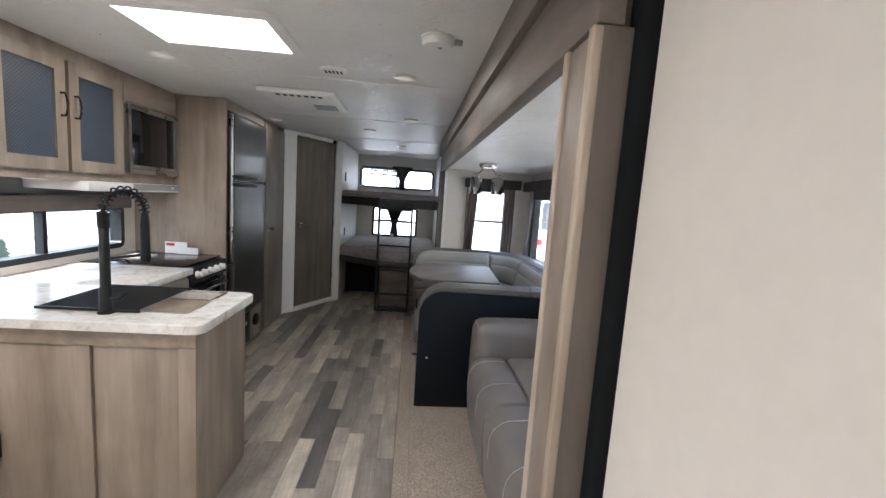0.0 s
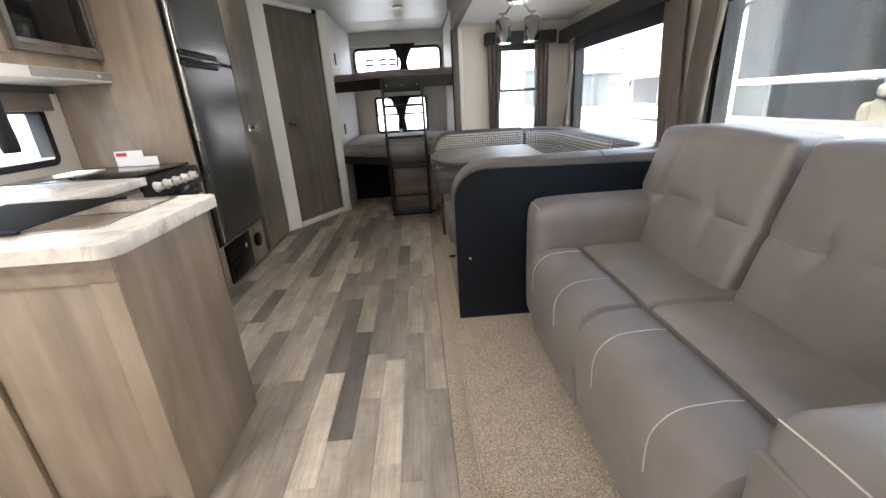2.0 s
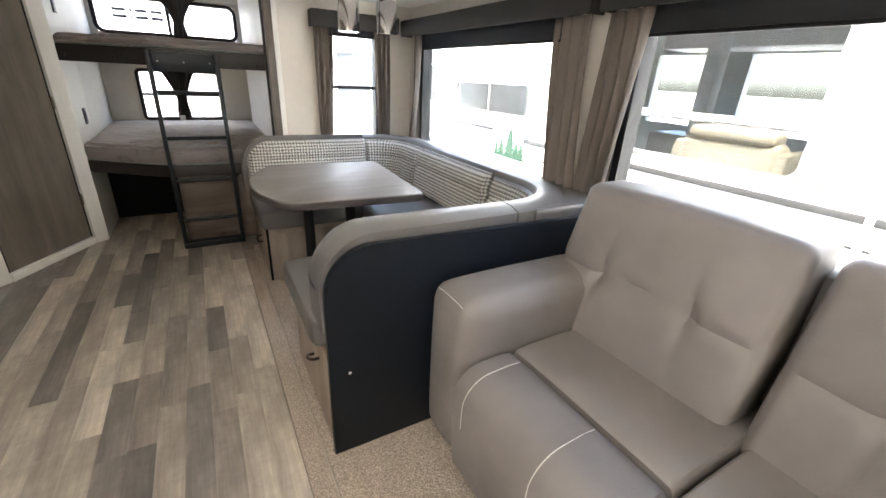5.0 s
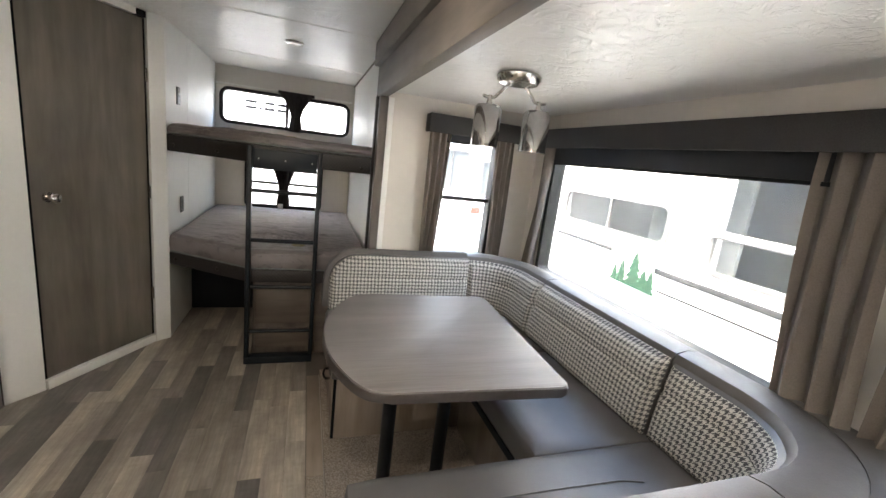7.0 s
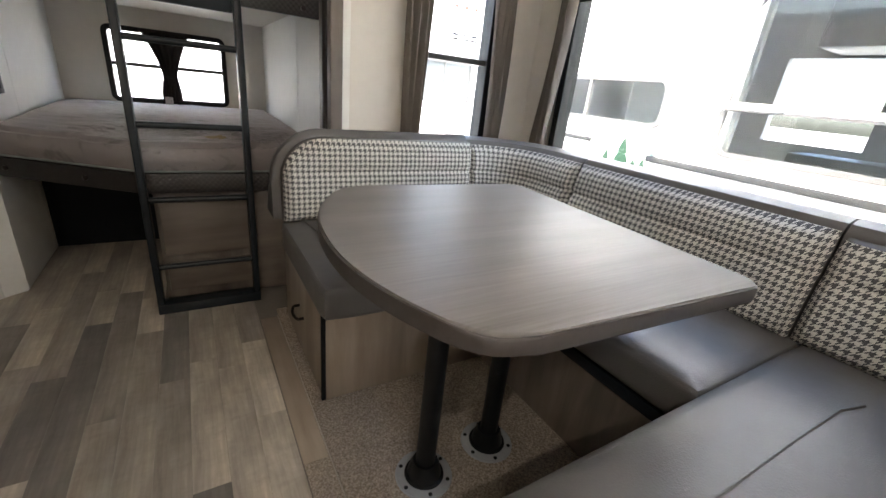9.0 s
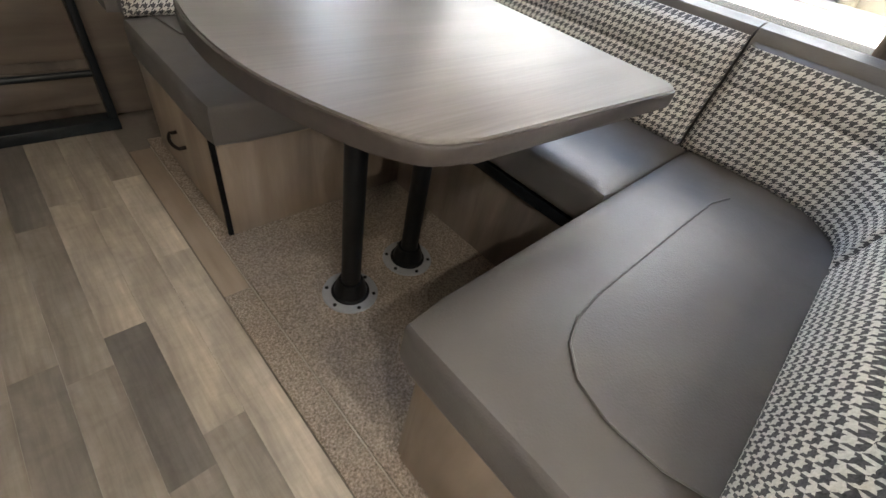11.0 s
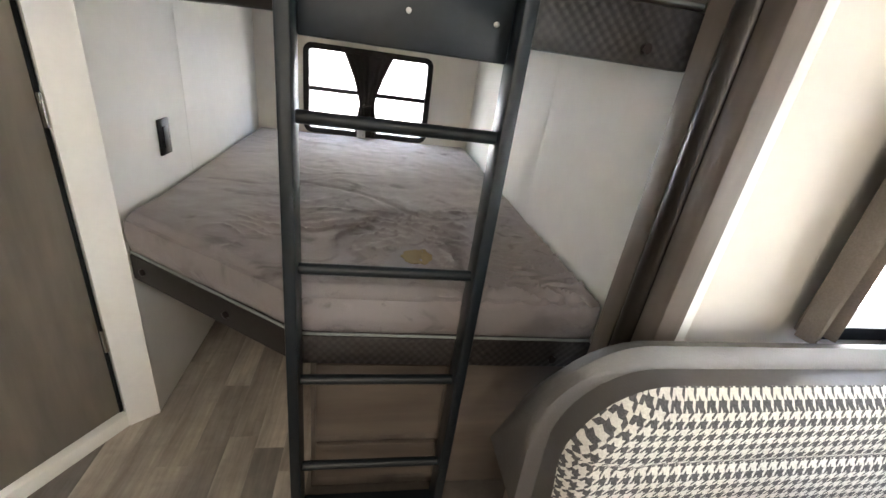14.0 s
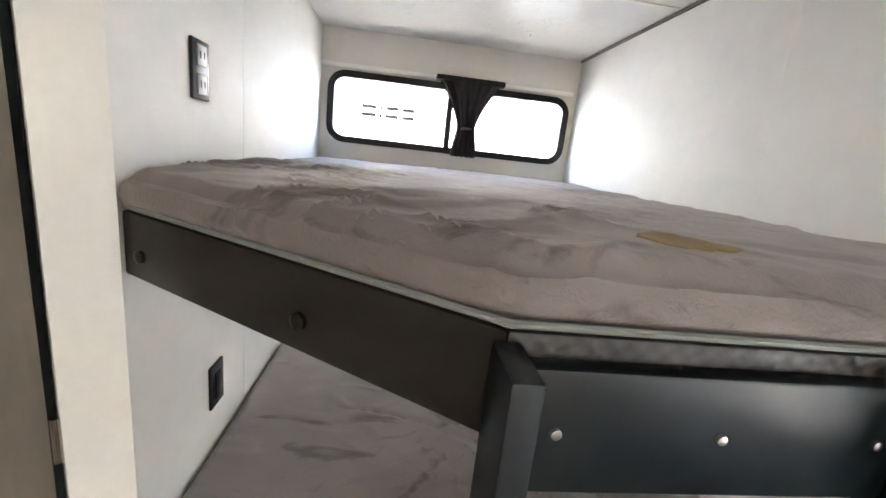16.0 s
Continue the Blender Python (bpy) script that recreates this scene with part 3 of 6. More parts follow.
# ---- windows ----
def window(name, axis, a, sign, u0, u1, v0, v1, r, w, bars=(), label="", depth=0.06):
    """A black framed window at wall face a; sign points into the room. bars: (u or v, position)."""
    loc = {"x": (a, (u0 + u1) / 2, v0), "y": ((u0 + u1) / 2, a, v0)}[axis]
    win = thing(name, loc, label, "window", kind="structure")
    part("window_frame", ring(axis, a + sign * 0.018, a - sign * depth, u0, u1, v0, v1, r, w), "black", win)
    m0, m1 = a - sign * 0.028, a - sign * 0.032
    bm = slab(axis, min(m0, m1), max(m0, m1), u0 + w * 0.6, u1 - w * 0.6, v0 + w * 0.6, v1 - w * 0.6)
    pane = part("pane", bm, "glass", win, "clear pane", smooth=False)
    pane.visible_shadow = False
    for kind, at in bars:
        lo, hi = sorted((a + sign * 0.004, a - sign * 0.045))
        if kind == "u":
            bm = slab(axis, lo, hi, at - 0.014, at + 0.014, v0 + w, v1 - w)
        else:
            bm = slab(axis, lo, hi, u0 + w, u1 - w, at - 0.012, at + 0.012)
        part("mullion", bm, "black", win)
    return win


window("window_1", "x", LEFT, 1, 0.73, 2.48, 0.93, 1.24, 0.05, 0.035, [("u", 1.85)], "long low black-framed kitchen window")
window("window_2", "x", SLIDE_X, -1, 2.42, 3.98, 0.79, 1.62, 0.06, 0.035, [], "large black-framed window above the dinette")
window("window_3", "x", SLIDE_X, -1, 0.40, 2.09, 0.79, 1.62, 0.06, 0.035, [], "large black-framed window behind the sofa")
window("window_4", "y", SLIDE_Y1, -1, 1.05, 1.465, 0.80, 1.6, 0.03, 0.032, [("v", 1.2)], "narrow black-framed two-part window")
window("window_5", "y", BACK, -1, -0.55, 0.67, 1.54, 1.88, 0.085, 0.032, [("u", 0.055)], "wide rounded black-framed bunk window")
window("window_6", "y", BACK, -1, -0.32, 0.43, 0.745, 1.245, 0.05, 0.032, [("v", 1.0)], "black-framed lower bunk window")
for bar, x0, x1 in (("window_strip", -0.6, 0.68),):
    solid(bar, boxed(x0, x1, BACK - 0.012, BACK - 0.001, 1.893, 1.912, 0.003), "trim", "white strip above the bunk window", "trim")


def drape(name, axis, a, sign, top, bottom, z0, z1, folds, material="drape", depth=0.028, label="", group=""):
    """A hanging folded curtain; top and bottom are (u0, u1) at its two ends."""
    bm = bmesh.new()
    cols, rows = folds * 8, 14
    grids = []
    for layer in (0, 1):
        grid = []
        for j in range(rows + 1):
            f = j / rows
            line = []
            for i in range(cols + 1):
                s = i / cols
                u0 = top[0] + (bottom[0] - top[0]) * f ** 1.5
                u1 = top[1] + (bottom[1] - top[1]) * f ** 1.5
                wob = depth * (0.55 + 0.3 * f) * math.sin(s * folds * math.tau + 0.7 * math.sin(3 * f + u0 * 9))
                out = a + sign * (0.045 + wob + 0.012 * math.sin(5 * s + 2 * f) + layer * 0.006)
                u = u0 + (u1 - u0) * s
                z = z1 + (z0 - z1) * f
                line.append(bm.verts.new((out, u, z) if axis == "x" else (u, out, z)))
            grid.append(line)
        grids.append(grid)
    for g in grids:
        for j in range(rows):
            for i in range(cols):
                bm.faces.new((g[j][i], g[j][i + 1], g[j + 1][i + 1], g[j + 1][i]))
    g, h = grids
    for i in range(cols):
        for j in (0, rows):
            bm.faces.new((g[j][i], g[j][i + 1], h[j][i + 1], h[j][i]))
    for j in range(rows):
        for i in (0, cols):
            bm.faces.new((g[j][i], g[j + 1][i], h[j + 1][i], h[j][i]))
    ob = solid(name, bm, material, label, "curtain", "")
    if group:
        ob["group"] = group
    return ob


CUR = "taupe fabric drape hanging in folds from the valance"
drape("curtain", "x", SLIDE_X, -1, (2.30, 2.53), (2.26, 2.47), 0.80, 1.585, 3, label=CUR, group="window drapes")
drape("curtain", "x", SLIDE_X, -1, (2.02, 2.225), (2.08, 2.24), 0.80, 1.585, 3, label=CUR, group="window drapes")
drape("curtain", "x", SLIDE_X, -1, (3.93, 4.05), (3.97, 4.07), 0.82, 1.585, 2, label=CUR, group="window drapes")
drape("curtain", "y", SLIDE_Y1, -1, (0.965, 1.105), (0.975, 1.07), 0.83, 1.60, 3, label=CUR, group="window drapes")
drape("curtain", "y", SLIDE_Y1, -1, (1.41, 1.545), (1.44, 1.54), 0.83, 1.60, 3, label=CUR, group="window drapes")


def valance(axis, face, u0, u1, z0, z1, label):
    """A padded box valance: a front board, two ends and a top."""
    def put(a0, a1, p0, p1, q0, q1):
        return boxed(a0, a1, p0, p1, q0, q1, 0.006, 2) if axis == "x" else boxed(p0, p1, a0, a1, q0, q1, 0.006, 2)
    loc = (face - 0.05, (u0 + u1) / 2, z0) if axis == "x" else ((u0 + u1) / 2, face - 0.05, z0)
    v = thing("valance", loc, label, "valance", "window valances")
    part("front_board", put(face - 0.10, face - 0.082, u0, u1, z0, z1), "valance", v)
    part("end_board", put(face - 0.0815, face - 0.001, u0 + 0.001, u0 + 0.018, z0 + 0.002, z1 - 0.001), "valance", v)
    part("end_board", put(face - 0.0815, face - 0.001, u1 - 0.018, u1 - 0.001, z0 + 0.002, z1 - 0.001), "valance", v)
    part("top_board", put(face - 0.0815, face - 0.001, u0 + 0.019, u1 - 0.019, z1 - 0.018, z1 - 0.001), "valance", v)


def blind(axis, face, u0, u1, z0, z1, label):
    """A roller blind: tube, cloth and hem bar."""
    def pt(u, z, d):
        return (face - d, u, z) if axis == "x" else (u, face - d, z)
    def put(d0, d1, q0, q1):
        return boxed(face - d1, face - d0, u0, u1, q0, q1, 0.002) if axis == "x" else boxed(u0, u1, face - d1, face - d0, q0, q1, 0.002)
    bl = thing("roller_blind", pt((u0 + u1) / 2, z0, 0.03), label, "blind", "roller blinds")
    part("roller", tube(bmesh.new(), [pt(u0, z1 + 0.035, 0.045), pt(u1, z1 + 0.035, 0.045)], 0.02, 14), "blind", bl)
    part("cloth", put(0.024, 0.027, z0 + 0.014, z1 + 0.035), "blind", bl)
    part("hem_bar", put(0.021, 0.031, z0, z0 + 0.014), "black", bl)


VAL = "charcoal linen-covered box valance on the wall"
RB = "charcoal roller blind pulled a little way down"
valance("x", SLIDE_X, 2.285, 4.19, 1.58, 1.69, VAL)
valance("x", SLIDE_X, 0.3, 2.235, 1.58, 1.69, VAL)
valance("y", SLIDE_Y1, 0.945, 1.60, 1.59, 1.70, VAL)
blind("x", SLIDE_X, 2.44, 3.97, 1.487, 1.60, RB)
blind("x", SLIDE_X, 0.41, 2.08, 1.487, 1.60, RB)
blind("y", SLIDE_Y1, 1.06, 1.455, 1.545, 1.60, RB)


# ---- sofa ----
def stitch(parent, pts):
    part("stitching", tube(bmesh.new(), pts, 0.0017, 5), "stitch", parent, "pale contrast stitching")


sofa = thing("sofa", (1.2, 1.15, 0), "warm grey leatherette sofa with tufted back cushions and pale stitching", "sofa")
part("base", boxed(0.80, 1.62, 0.46, 1.86, 0.06, 0.30, 0.02), "sofa", sofa)
for y0, y1 in ((1.755, 2.0), (0.25, 0.52)):
    part("armrest", pillow(0.79, 1.55, y0, y1, 0.04, 0.672, 0.06, (0.012, 0.008, 0.014), 16), "sofa", sofa)
part("arm_front_panel", pillow(0.772, 0.80, 0.275, 0.495, 0.10, 0.60, 0.012, (0.006, 0, 0), 8), "sofa", sofa)
for y0, y1 in ((1.80, 1.95), (0.28, 0.49)):
    stitch(sofa, [(0.800, y0 + (y1 - y0) * k / 6, 0.655 + 0.004 * math.sin(math.pi * k / 6)) for k in range(7)])


def seat_profile():
    """Side view of the seat from the low front edge up over the roll to the back."""
    pts = [(0.765, 0.09), (0.752, 0.20), (0.745, 0.30)]
    for k in range(8):
        t = radians(180 - 90 * k / 7)
        pts.append((0.845 + 0.10 * math.cos(t), 0.375 + 0.105 * math.sin(t)))
    pts += [(0.91, 0.4845), (0.955, 0.481), (0.967, 0.472), (0.972, 0.446), (0.977, 0.43), (0.982, 0.446), (0.987, 0.472), (1.0, 0.483), (1.06, 0.487), (1.2, 0.487), (1.36, 0.478), (1.50, 0.47)]
    return pts


def seat_half(y0, y1):
    bm = bmesh.new()
    prof = seat_profile()
    rows = []
    n = 40
    for i in range(n + 1):
        s = i / n
        y = y0 + (y1 - y0) * (0.5 - 0.5 * math.cos(math.pi * s))
        e = min(y - y0, y1 - y)
        inset = 0.03 * max(0.0, 1 - e / 0.016) ** 2
        sag = 0.006 * math.sin(math.pi * s)
        rows.append([bm.verts.new((x + inset * (1 if x < 0.85 else 0), y, z - (inset if z > 0.4 else 0) + (sag if z > 0.4 else 0) + 0.002 * noise.noise(Vector((x * 9, y * 9, z * 9))))) for x, z in prof] + [bm.verts.new((1.50, y, 0.25)), bm.verts.new((0.80, y, 0.085))])
    m = len(rows[0])
    for u, w in zip(rows, rows[1:]):
        for k in range(m):
            bm.faces.new((u[k], u[(k + 1) % m], w[(k + 1) % m], w[k]))
    bm.faces.new(rows[0])
    bm.faces.new(rows[-1][::-1])
    return bm


for y0, y1 in ((1.168, 1.752), (0.525, 1.164)):
    part("seat_cushion", seat_half(y0, y1), "sofa", sofa)
for y in (1.676, 1.375, 1.014, 0.712):
    stitch(sofa, [(x - 0.003, y, z + 0.0055) for x, z in seat_profile()[2:13]])


def tufted(yc, half):
    """Leans the back cushion, pulls in two buttons with a seam between them and folds running up and down, and slackens the skin."""
    def shape(p):
        t = (p.z - 0.44) / 0.55
        x = p.x + 0.17 * t
        w = max(0.0, min(1.0, (1.40 - p.x) / 0.06))
        dent = 0.0
        for by in (yc - half * 0.45, yc + half * 0.45):
            d2 = (p.y - by) ** 2 + (p.z - 0.70) ** 2
            dent += 0.017 * math.exp(-d2 / 0.0016)
            lean = by + (0.10 if by < yc else -0.10) * (p.z - 0.70)
            fade = max(0.0, 1 - abs(p.z - 0.70) / 0.24)
            dent += 0.017 * fade * math.exp(-((p.y - lean) / 0.018) ** 2)
        dent += 0.013 * math.exp(-((p.z - 0.70 - 0.012 * math.cos((p.y - yc) / half * 3)) / 0.011) ** 2)
        dent += 0.004 * noise.noise(Vector((p.y * 6, p.z * 7, yc)))
        return (x + w * dent, p.y, p.z + 0.014 * math.cos((p.y - yc) / half * 1.4) * t)
    return shape


for y0, y1 in ((1.222, 1.93), (0.44, 1.178)):
    yc, half = (y0 + y1) / 2, (y1 - y0) / 2
    part("back_cushion", pillow(1.25, 1.44, y0, y1, 0.44, 0.972, 0.032, (0.032, 0.008, 0.008), 46, tufted(yc, half)), "sofa", sofa)
    lip = [(1.30 + 0.17 * (z - 0.44) / 0.55, y, z) for y, z in [(y0 + 0.02, 0.47), (y0 + 0.008, 0.6), (y0 + 0.004, 0.75), (y0 + 0.012, 0.9), (y0 + 0.045, 0.963)]]
    lip += [(1.452 + 0.003, y, 0.978 - 0.004 * abs(y - yc) / half) for y in (y0 + 0.12, yc, y1 - 0.12)]
    part("welt", tube(bmesh.new(), lip, 0.0035, 6), "sofa", sofa)
part("back_frame", pillow(1.50, 1.64, 0.30, 1.95, 0.06, 0.90, 0.04, cuts=8), "sofa", sofa)
for x, y in ((0.84, 0.35), (0.84, 1.9), (1.55, 0.35), (1.55, 1.9)):
    part("foot", lathe(bmesh.new(), (x, y, 0.012), [(0.02, 0.0), (0.026, 0.05)], 10), "black", sofa)

# ---- dinette ----
GREY_TOP = 0.845
nav = thing("dinette_end_panel", (1.05, 2.02, 0), "dark navy laminate end panel with a rounded top corner", "panel")
pts = [(0.432, 0.0), (1.70, 0.0), (1.70, 0.80)]
for k in range(0, 13):
    t = radians(90 + 90 * k / 12)
    pts.append((0.432 + 0.16 + 0.16 * math.cos(t), 0.82 - 0.16 + 0.16 * math.sin(t)))


def upright(bm, pts, y0, y1, bevel=0.0):
    """A prism across y on an outline in x and z."""
    a = [bm.verts.new((x, y0, z)) for x, z in pts]
    b = [bm.verts.new((x, y1, z)) for x, z in pts]
    n = len(pts)
    f = [bm.faces.new(a), bm.faces.new(b[::-1])]
    for k in range(n):
        bm.faces.new((a[(k + 1) % n], a[k], b[k], b[(k + 1) % n]))
    if bevel:
        bmesh.ops.bevel(bm, geom=list({e for q in f for e in q.edges}), offset=bevel, segments=2, profile=0.5, affect='EDGES')
    return bm


part("board", upright(bmesh.new(), pts, 2.01, 2.035, 0.003), "navy", nav)
part("screw_cap", tube(bmesh.new(), [(0.50, 2.0105, 0.36), (0.50, 2.008, 0.36)], 0.006, 8), "white_plastic", nav, "small white screw cap")


def handle(parent, a, b, out, r=0.006, lift=0.03):
    """A bowed pull between two points."""
    a, b, out = Vector(a), Vector(b), Vector(out)
    pts = [a, a + out * lift * 0.7]
    for k in range(1, 8):
        t = k / 8
        pts.append(a.lerp(b, t) + out * (lift * (0.75 + 0.35 * math.sin(math.pi * t))))
    pts += [b + out * lift * 0.7, b]
    return part("handle", tube(bmesh.new(), pts, r, 8), "bronze", parent, "dark bronze bow handle")


seat = thing("dinette_bench", (0.8, 2.36, 0), "grey-brown wooden bench box with dark handle under the dinette seat", "bench", "dinette benches")
part("box", boxed(0.452, 1.70, 2.037, 2.665, 0, 0.40, 0.003), "cabinet", seat)
part("door", boxed(0.438, 0.452, 2.06, 2.64, 0.03, 0.385, 0.003), "cabinet", seat)
part("top_rail", boxed(0.452, 1.70, 2.666, 2.672, 0.34, 0.40), "cabinet_h", seat)
handle(seat, (0.438, 2.20, 0.31), (0.438, 2.29, 0.27), (-1, 0, 0))
seat2 = thing("dinette_bench", (0.8, 3.88, 0), "grey-brown wooden bench box with dark handle under the dinette seat", "bench", "dinette benches")
part("box", boxed(0.452, 1.72, 3.53, 4.20, 0, 0.40, 0.003), "cabinet", seat2)
part("door", boxed(0.438, 0.452, 3.55, 4.12, 0.03, 0.385, 0.003), "cabinet", seat2)
part("top_rail", boxed(0.455, 1.10, 3.516, 3.529, 0.335, 0.40, 0.002), "cabinet_h", seat2)
part("corner_strip", boxed(0.4375, 0.4515, 3.531, 3.541, 0.0, 0.40), "rubber", seat2)
handle(seat2, (0.438, 3.86, 0.215), (0.438, 3.79, 0.195), (-1, 0, 0))
seat3 = thing("dinette_side_bench", (1.4, 3.1, 0), "dark brown bench box under the window seat", "bench")
part("box", boxed(1.11, 1.72, 2.675, 3.514, 0, 0.36, 0.003), "fascia_v", seat3)


def seat_cushion(name, x0, x1, y0, y1, label):
    c = thing(name, ((x0 + x1) / 2, (y0 + y1) / 2, 0.4), label, "cushion", "dinette seat cushions")
    part("cushion", pillow(x0, x1, y0, y1, 0.402, 0.525, 0.03, (0, 0, 0.012), 10), "vinyl", c)
    return c


VC = "charcoal vinyl dinette seat cushion with a curved seam"
c = seat_cushion("seat_cushion", 0.405, 1.55, 2.12, 2.69, VC)
part("seam", tube(bmesh.new(), [(1.30, 2.50, 0.535), (1.226, 2.519, 0.536), (1.03, 2.525, 0.5365), (0.85, 2.528, 0.5365), (0.70, 2.53, 0.536), (0.63, 2.524, 0.535), (0.575, 2.503, 0.5345), (0.535, 2.462, 0.534), (0.517, 2.402, 0.534), (0.52, 2.33, 0.534), (0.545, 2.25, 0.534)], 0.0028, 6), "vinyl", c)
c = seat_cushion("seat_cushion", 0.405, 1.60, 3.39, 4.02, VC)
part("seam", tube(bmesh.new(), [(0.48, 3.98, 0.532), (0.50, 3.80, 0.5355), (0.58, 3.66, 0.5365), (0.74, 3.58, 0.536), (0.95, 3.55, 0.536)], 0.003, 6), "vinyl", c)
c = thing("seat_cushion", (1.3, 3.05, 0.4), "charcoal vinyl window seat cushion", "cushion", "dinette seat cushions")
part("cushion", pillow(1.02, 1.58, 2.685, 3.40, 0.402, 0.522, 0.03, (0, 0, 0.01), 10), "vinyl", c)
part("under_panel", boxed(1.03, 1.10, 2.69, 3.40, 0.365, 0.401, 0.004), "navy", c, "dark edge board")


def back_pad(name, path, label, z0=0.515, z1=0.828, thick=0.085, rounded="", radius=0.16, capped=False, slim=False):
    """A back cushion swept along a plan path: houndstooth face, charcoal border behind. rounded: the end whose top corner is round."""
    pad = thing(name, (path[0][0], path[0][1], z0), label, "cushion", "dinette back cushions")
    pts = [Vector((x, y, 0)) for x, y in path]
    dist = [0.0]
    for a, b in zip(pts, pts[1:]):
        dist.append(dist[-1] + (b - a).length)
    total = dist[-1]
    normals = []
    for i in range(len(pts)):
        d = (pts[min(i + 1, len(pts) - 1)] - pts[max(i - 1, 0)]).normalized()
        normals.append(Vector((-d.y, d.x, 0)))
    steps = max(10, int(total / 0.025))
    rows = 16

    def at(s):
        for i in range(len(pts) - 1):
            if s <= dist[i + 1] or i == len(pts) - 2:
                t = (s - dist[i]) / (dist[i + 1] - dist[i])
                return pts[i].lerp(pts[i + 1], t), normals[i].lerp(normals[i + 1], t).normalized()

    def lift_at(s, r):
        d = s if rounded == "start" else total - s
        if not rounded or d >= r:
            return 0.0
        d = max(d, 0.0)
        return r - math.sqrt(max(0.0, r * r - (r - d) ** 2))

    bm, fm_ = bmesh.new(), bmesh.new()
    weave = fm_.loops.layers.uv.new("weave")
    laid = {}
    front, back, cloth = [], [], []
    for i in range(steps + 1):
        s = total * (0.5 - 0.5 * math.cos(math.pi * i / steps)) if rounded else total * i / steps
        p, nrm = at(s)
        edge = min(s, total - s)
        er = 1 - max(0.0, 1 - edge / 0.03) ** 2
        lift = lift_at(s, radius)
        f_line, b_line, c_line = [], [], []
        for j in range(rows + 1):
            v = j / rows
            top = z1 - lift
            z = z0 + (top - z0) * v
            bulge = 1 - max(0.0, 1 - min(v, 1 - v) / 0.12) ** 2
            crease = 0.012 * math.exp(-((z - (z0 + 0.62 * (z1 - z0))) / 0.008) ** 2)
            lean = (0.02 if slim else 0.05) * (z - z0) / (z1 - z0)
            out = thick * (0.55 + 0.45 * min(er, bulge)) - crease + 0.010 * math.sin(math.pi * v)
            q = p - nrm * (lean - out)
            f_line.append(bm.verts.new((q.x, q.y, z)))
            c_line.append(fm_.verts.new((q.x, q.y, z)))
            w = p - nrm * lean
            b_line.append(bm.verts.new((w.x, w.y, z)))
        gone = 0.0 if not cloth else laid[cloth[-1][rows // 2]][0] + (c_line[rows // 2].co - cloth[-1][rows // 2].co).xy.length
        for v_ in c_line:
            laid[v_] = (gone, v_.co.z)
        front.append(f_line)
        back.append(b_line)
        cloth.append(c_line)
    for i in range(steps):
        for j in range(rows):
            on_face = not capped or (j < rows - 1 and not (rounded and i < 4))
            if on_face:
                piece = fm_.faces.new((cloth[i][j], cloth[i + 1][j], cloth[i + 1][j + 1], cloth[i][j + 1]))
                for lp in piece.loops:
                    lp[weave].uv = laid[lp.vert]
            else:
                bm.faces.new((front[i][j], front[i + 1][j], front[i + 1][j + 1], front[i][j + 1]))
            bm.faces.new((back[i][j], back[i][j + 1], back[i + 1][j + 1], back[i + 1][j]))
        for j in (0, rows):
            bm.faces.new((front[i][j], back[i][j], back[i + 1][j], front[i + 1][j]))
    for i in (0, steps):
        for j in range(rows):
            bm.faces.new((front[i][j], front[i][j + 1], back[i][j + 1], back[i][j]))
    for m_ in (bm, fm_):
        bmesh.ops.delete(m_, geom=[v for v in m_.verts if not v.link_faces], context='VERTS')
    part("shell", bm, "vinyl", pad, "charcoal vinyl border")
    part("face", fm_, "hounds", pad, "black and cream houndstooth fabric face")

    bm = bmesh.new()
    line = []
    a0, a1 = (-0.032 if rounded == "start" else 0.0), (total + 0.032 if rounded == "end" else total)
    for i in range(steps + 1):
        s = a0 + (a1 - a0) * (0.5 - 0.5 * math.cos(math.pi * i / steps))
        p, nrm = at(min(max(s, 0.0), total))
        d = (pts[-1] - pts[-2]).normalized() if s > total else (pts[1] - pts[0]).normalized()
        p = p + d * (s - min(max(s, 0.0), total))
        r = radius + 0.03
        dd = (s - a0) if rounded == "start" else (a1 - s)
        lift = r - math.sqrt(max(0.0, r * r - (r - dd) ** 2)) if rounded and dd < r else 0.0
        sec = []
        top = z1 - lift + 0.018
        crest = ((0.0, z0), (-0.008, z0 + 0.15), (-0.012, top - 0.02), (-0.018, top), (-0.034, top + 0.012), (-0.058, top + 0.004), (-0.10, top - 0.06), (-0.16, z0)) if slim else ((0.0, z0), (-0.006, z0 + 0.15), (-0.004, top - 0.022), (-0.02, top + 0.002), (-0.06, top + 0.012), (-0.11, top + 0.010), (-0.155, top - 0.006), (-0.168, z0))
        for o, z in crest:
            q = p + nrm * o
            sec.append(bm.verts.new((q.x, q.y, max(z, z0))))
        line.append(sec)
    for u, w in zip(line, line[1:]):
        for k in range(8):
            bm.faces.new((u[k], u[(k + 1) % 8], w[(k + 1) % 8], w[k]))
    bm.faces.new(line[0][::-1])
    bm.faces.new(line[-1])
    part("border", bm, "vinyl", pad, "charcoal vinyl border")
    return pad


def arc(cx, cy, r, a0, a1, n=8):
    return [(cx + r * math.cos(radians(a0 + (a1 - a0) * k / n)), cy + r * math.sin(radians(a0 + (a1 - a0) * k / n))) for k in range(n + 1)]


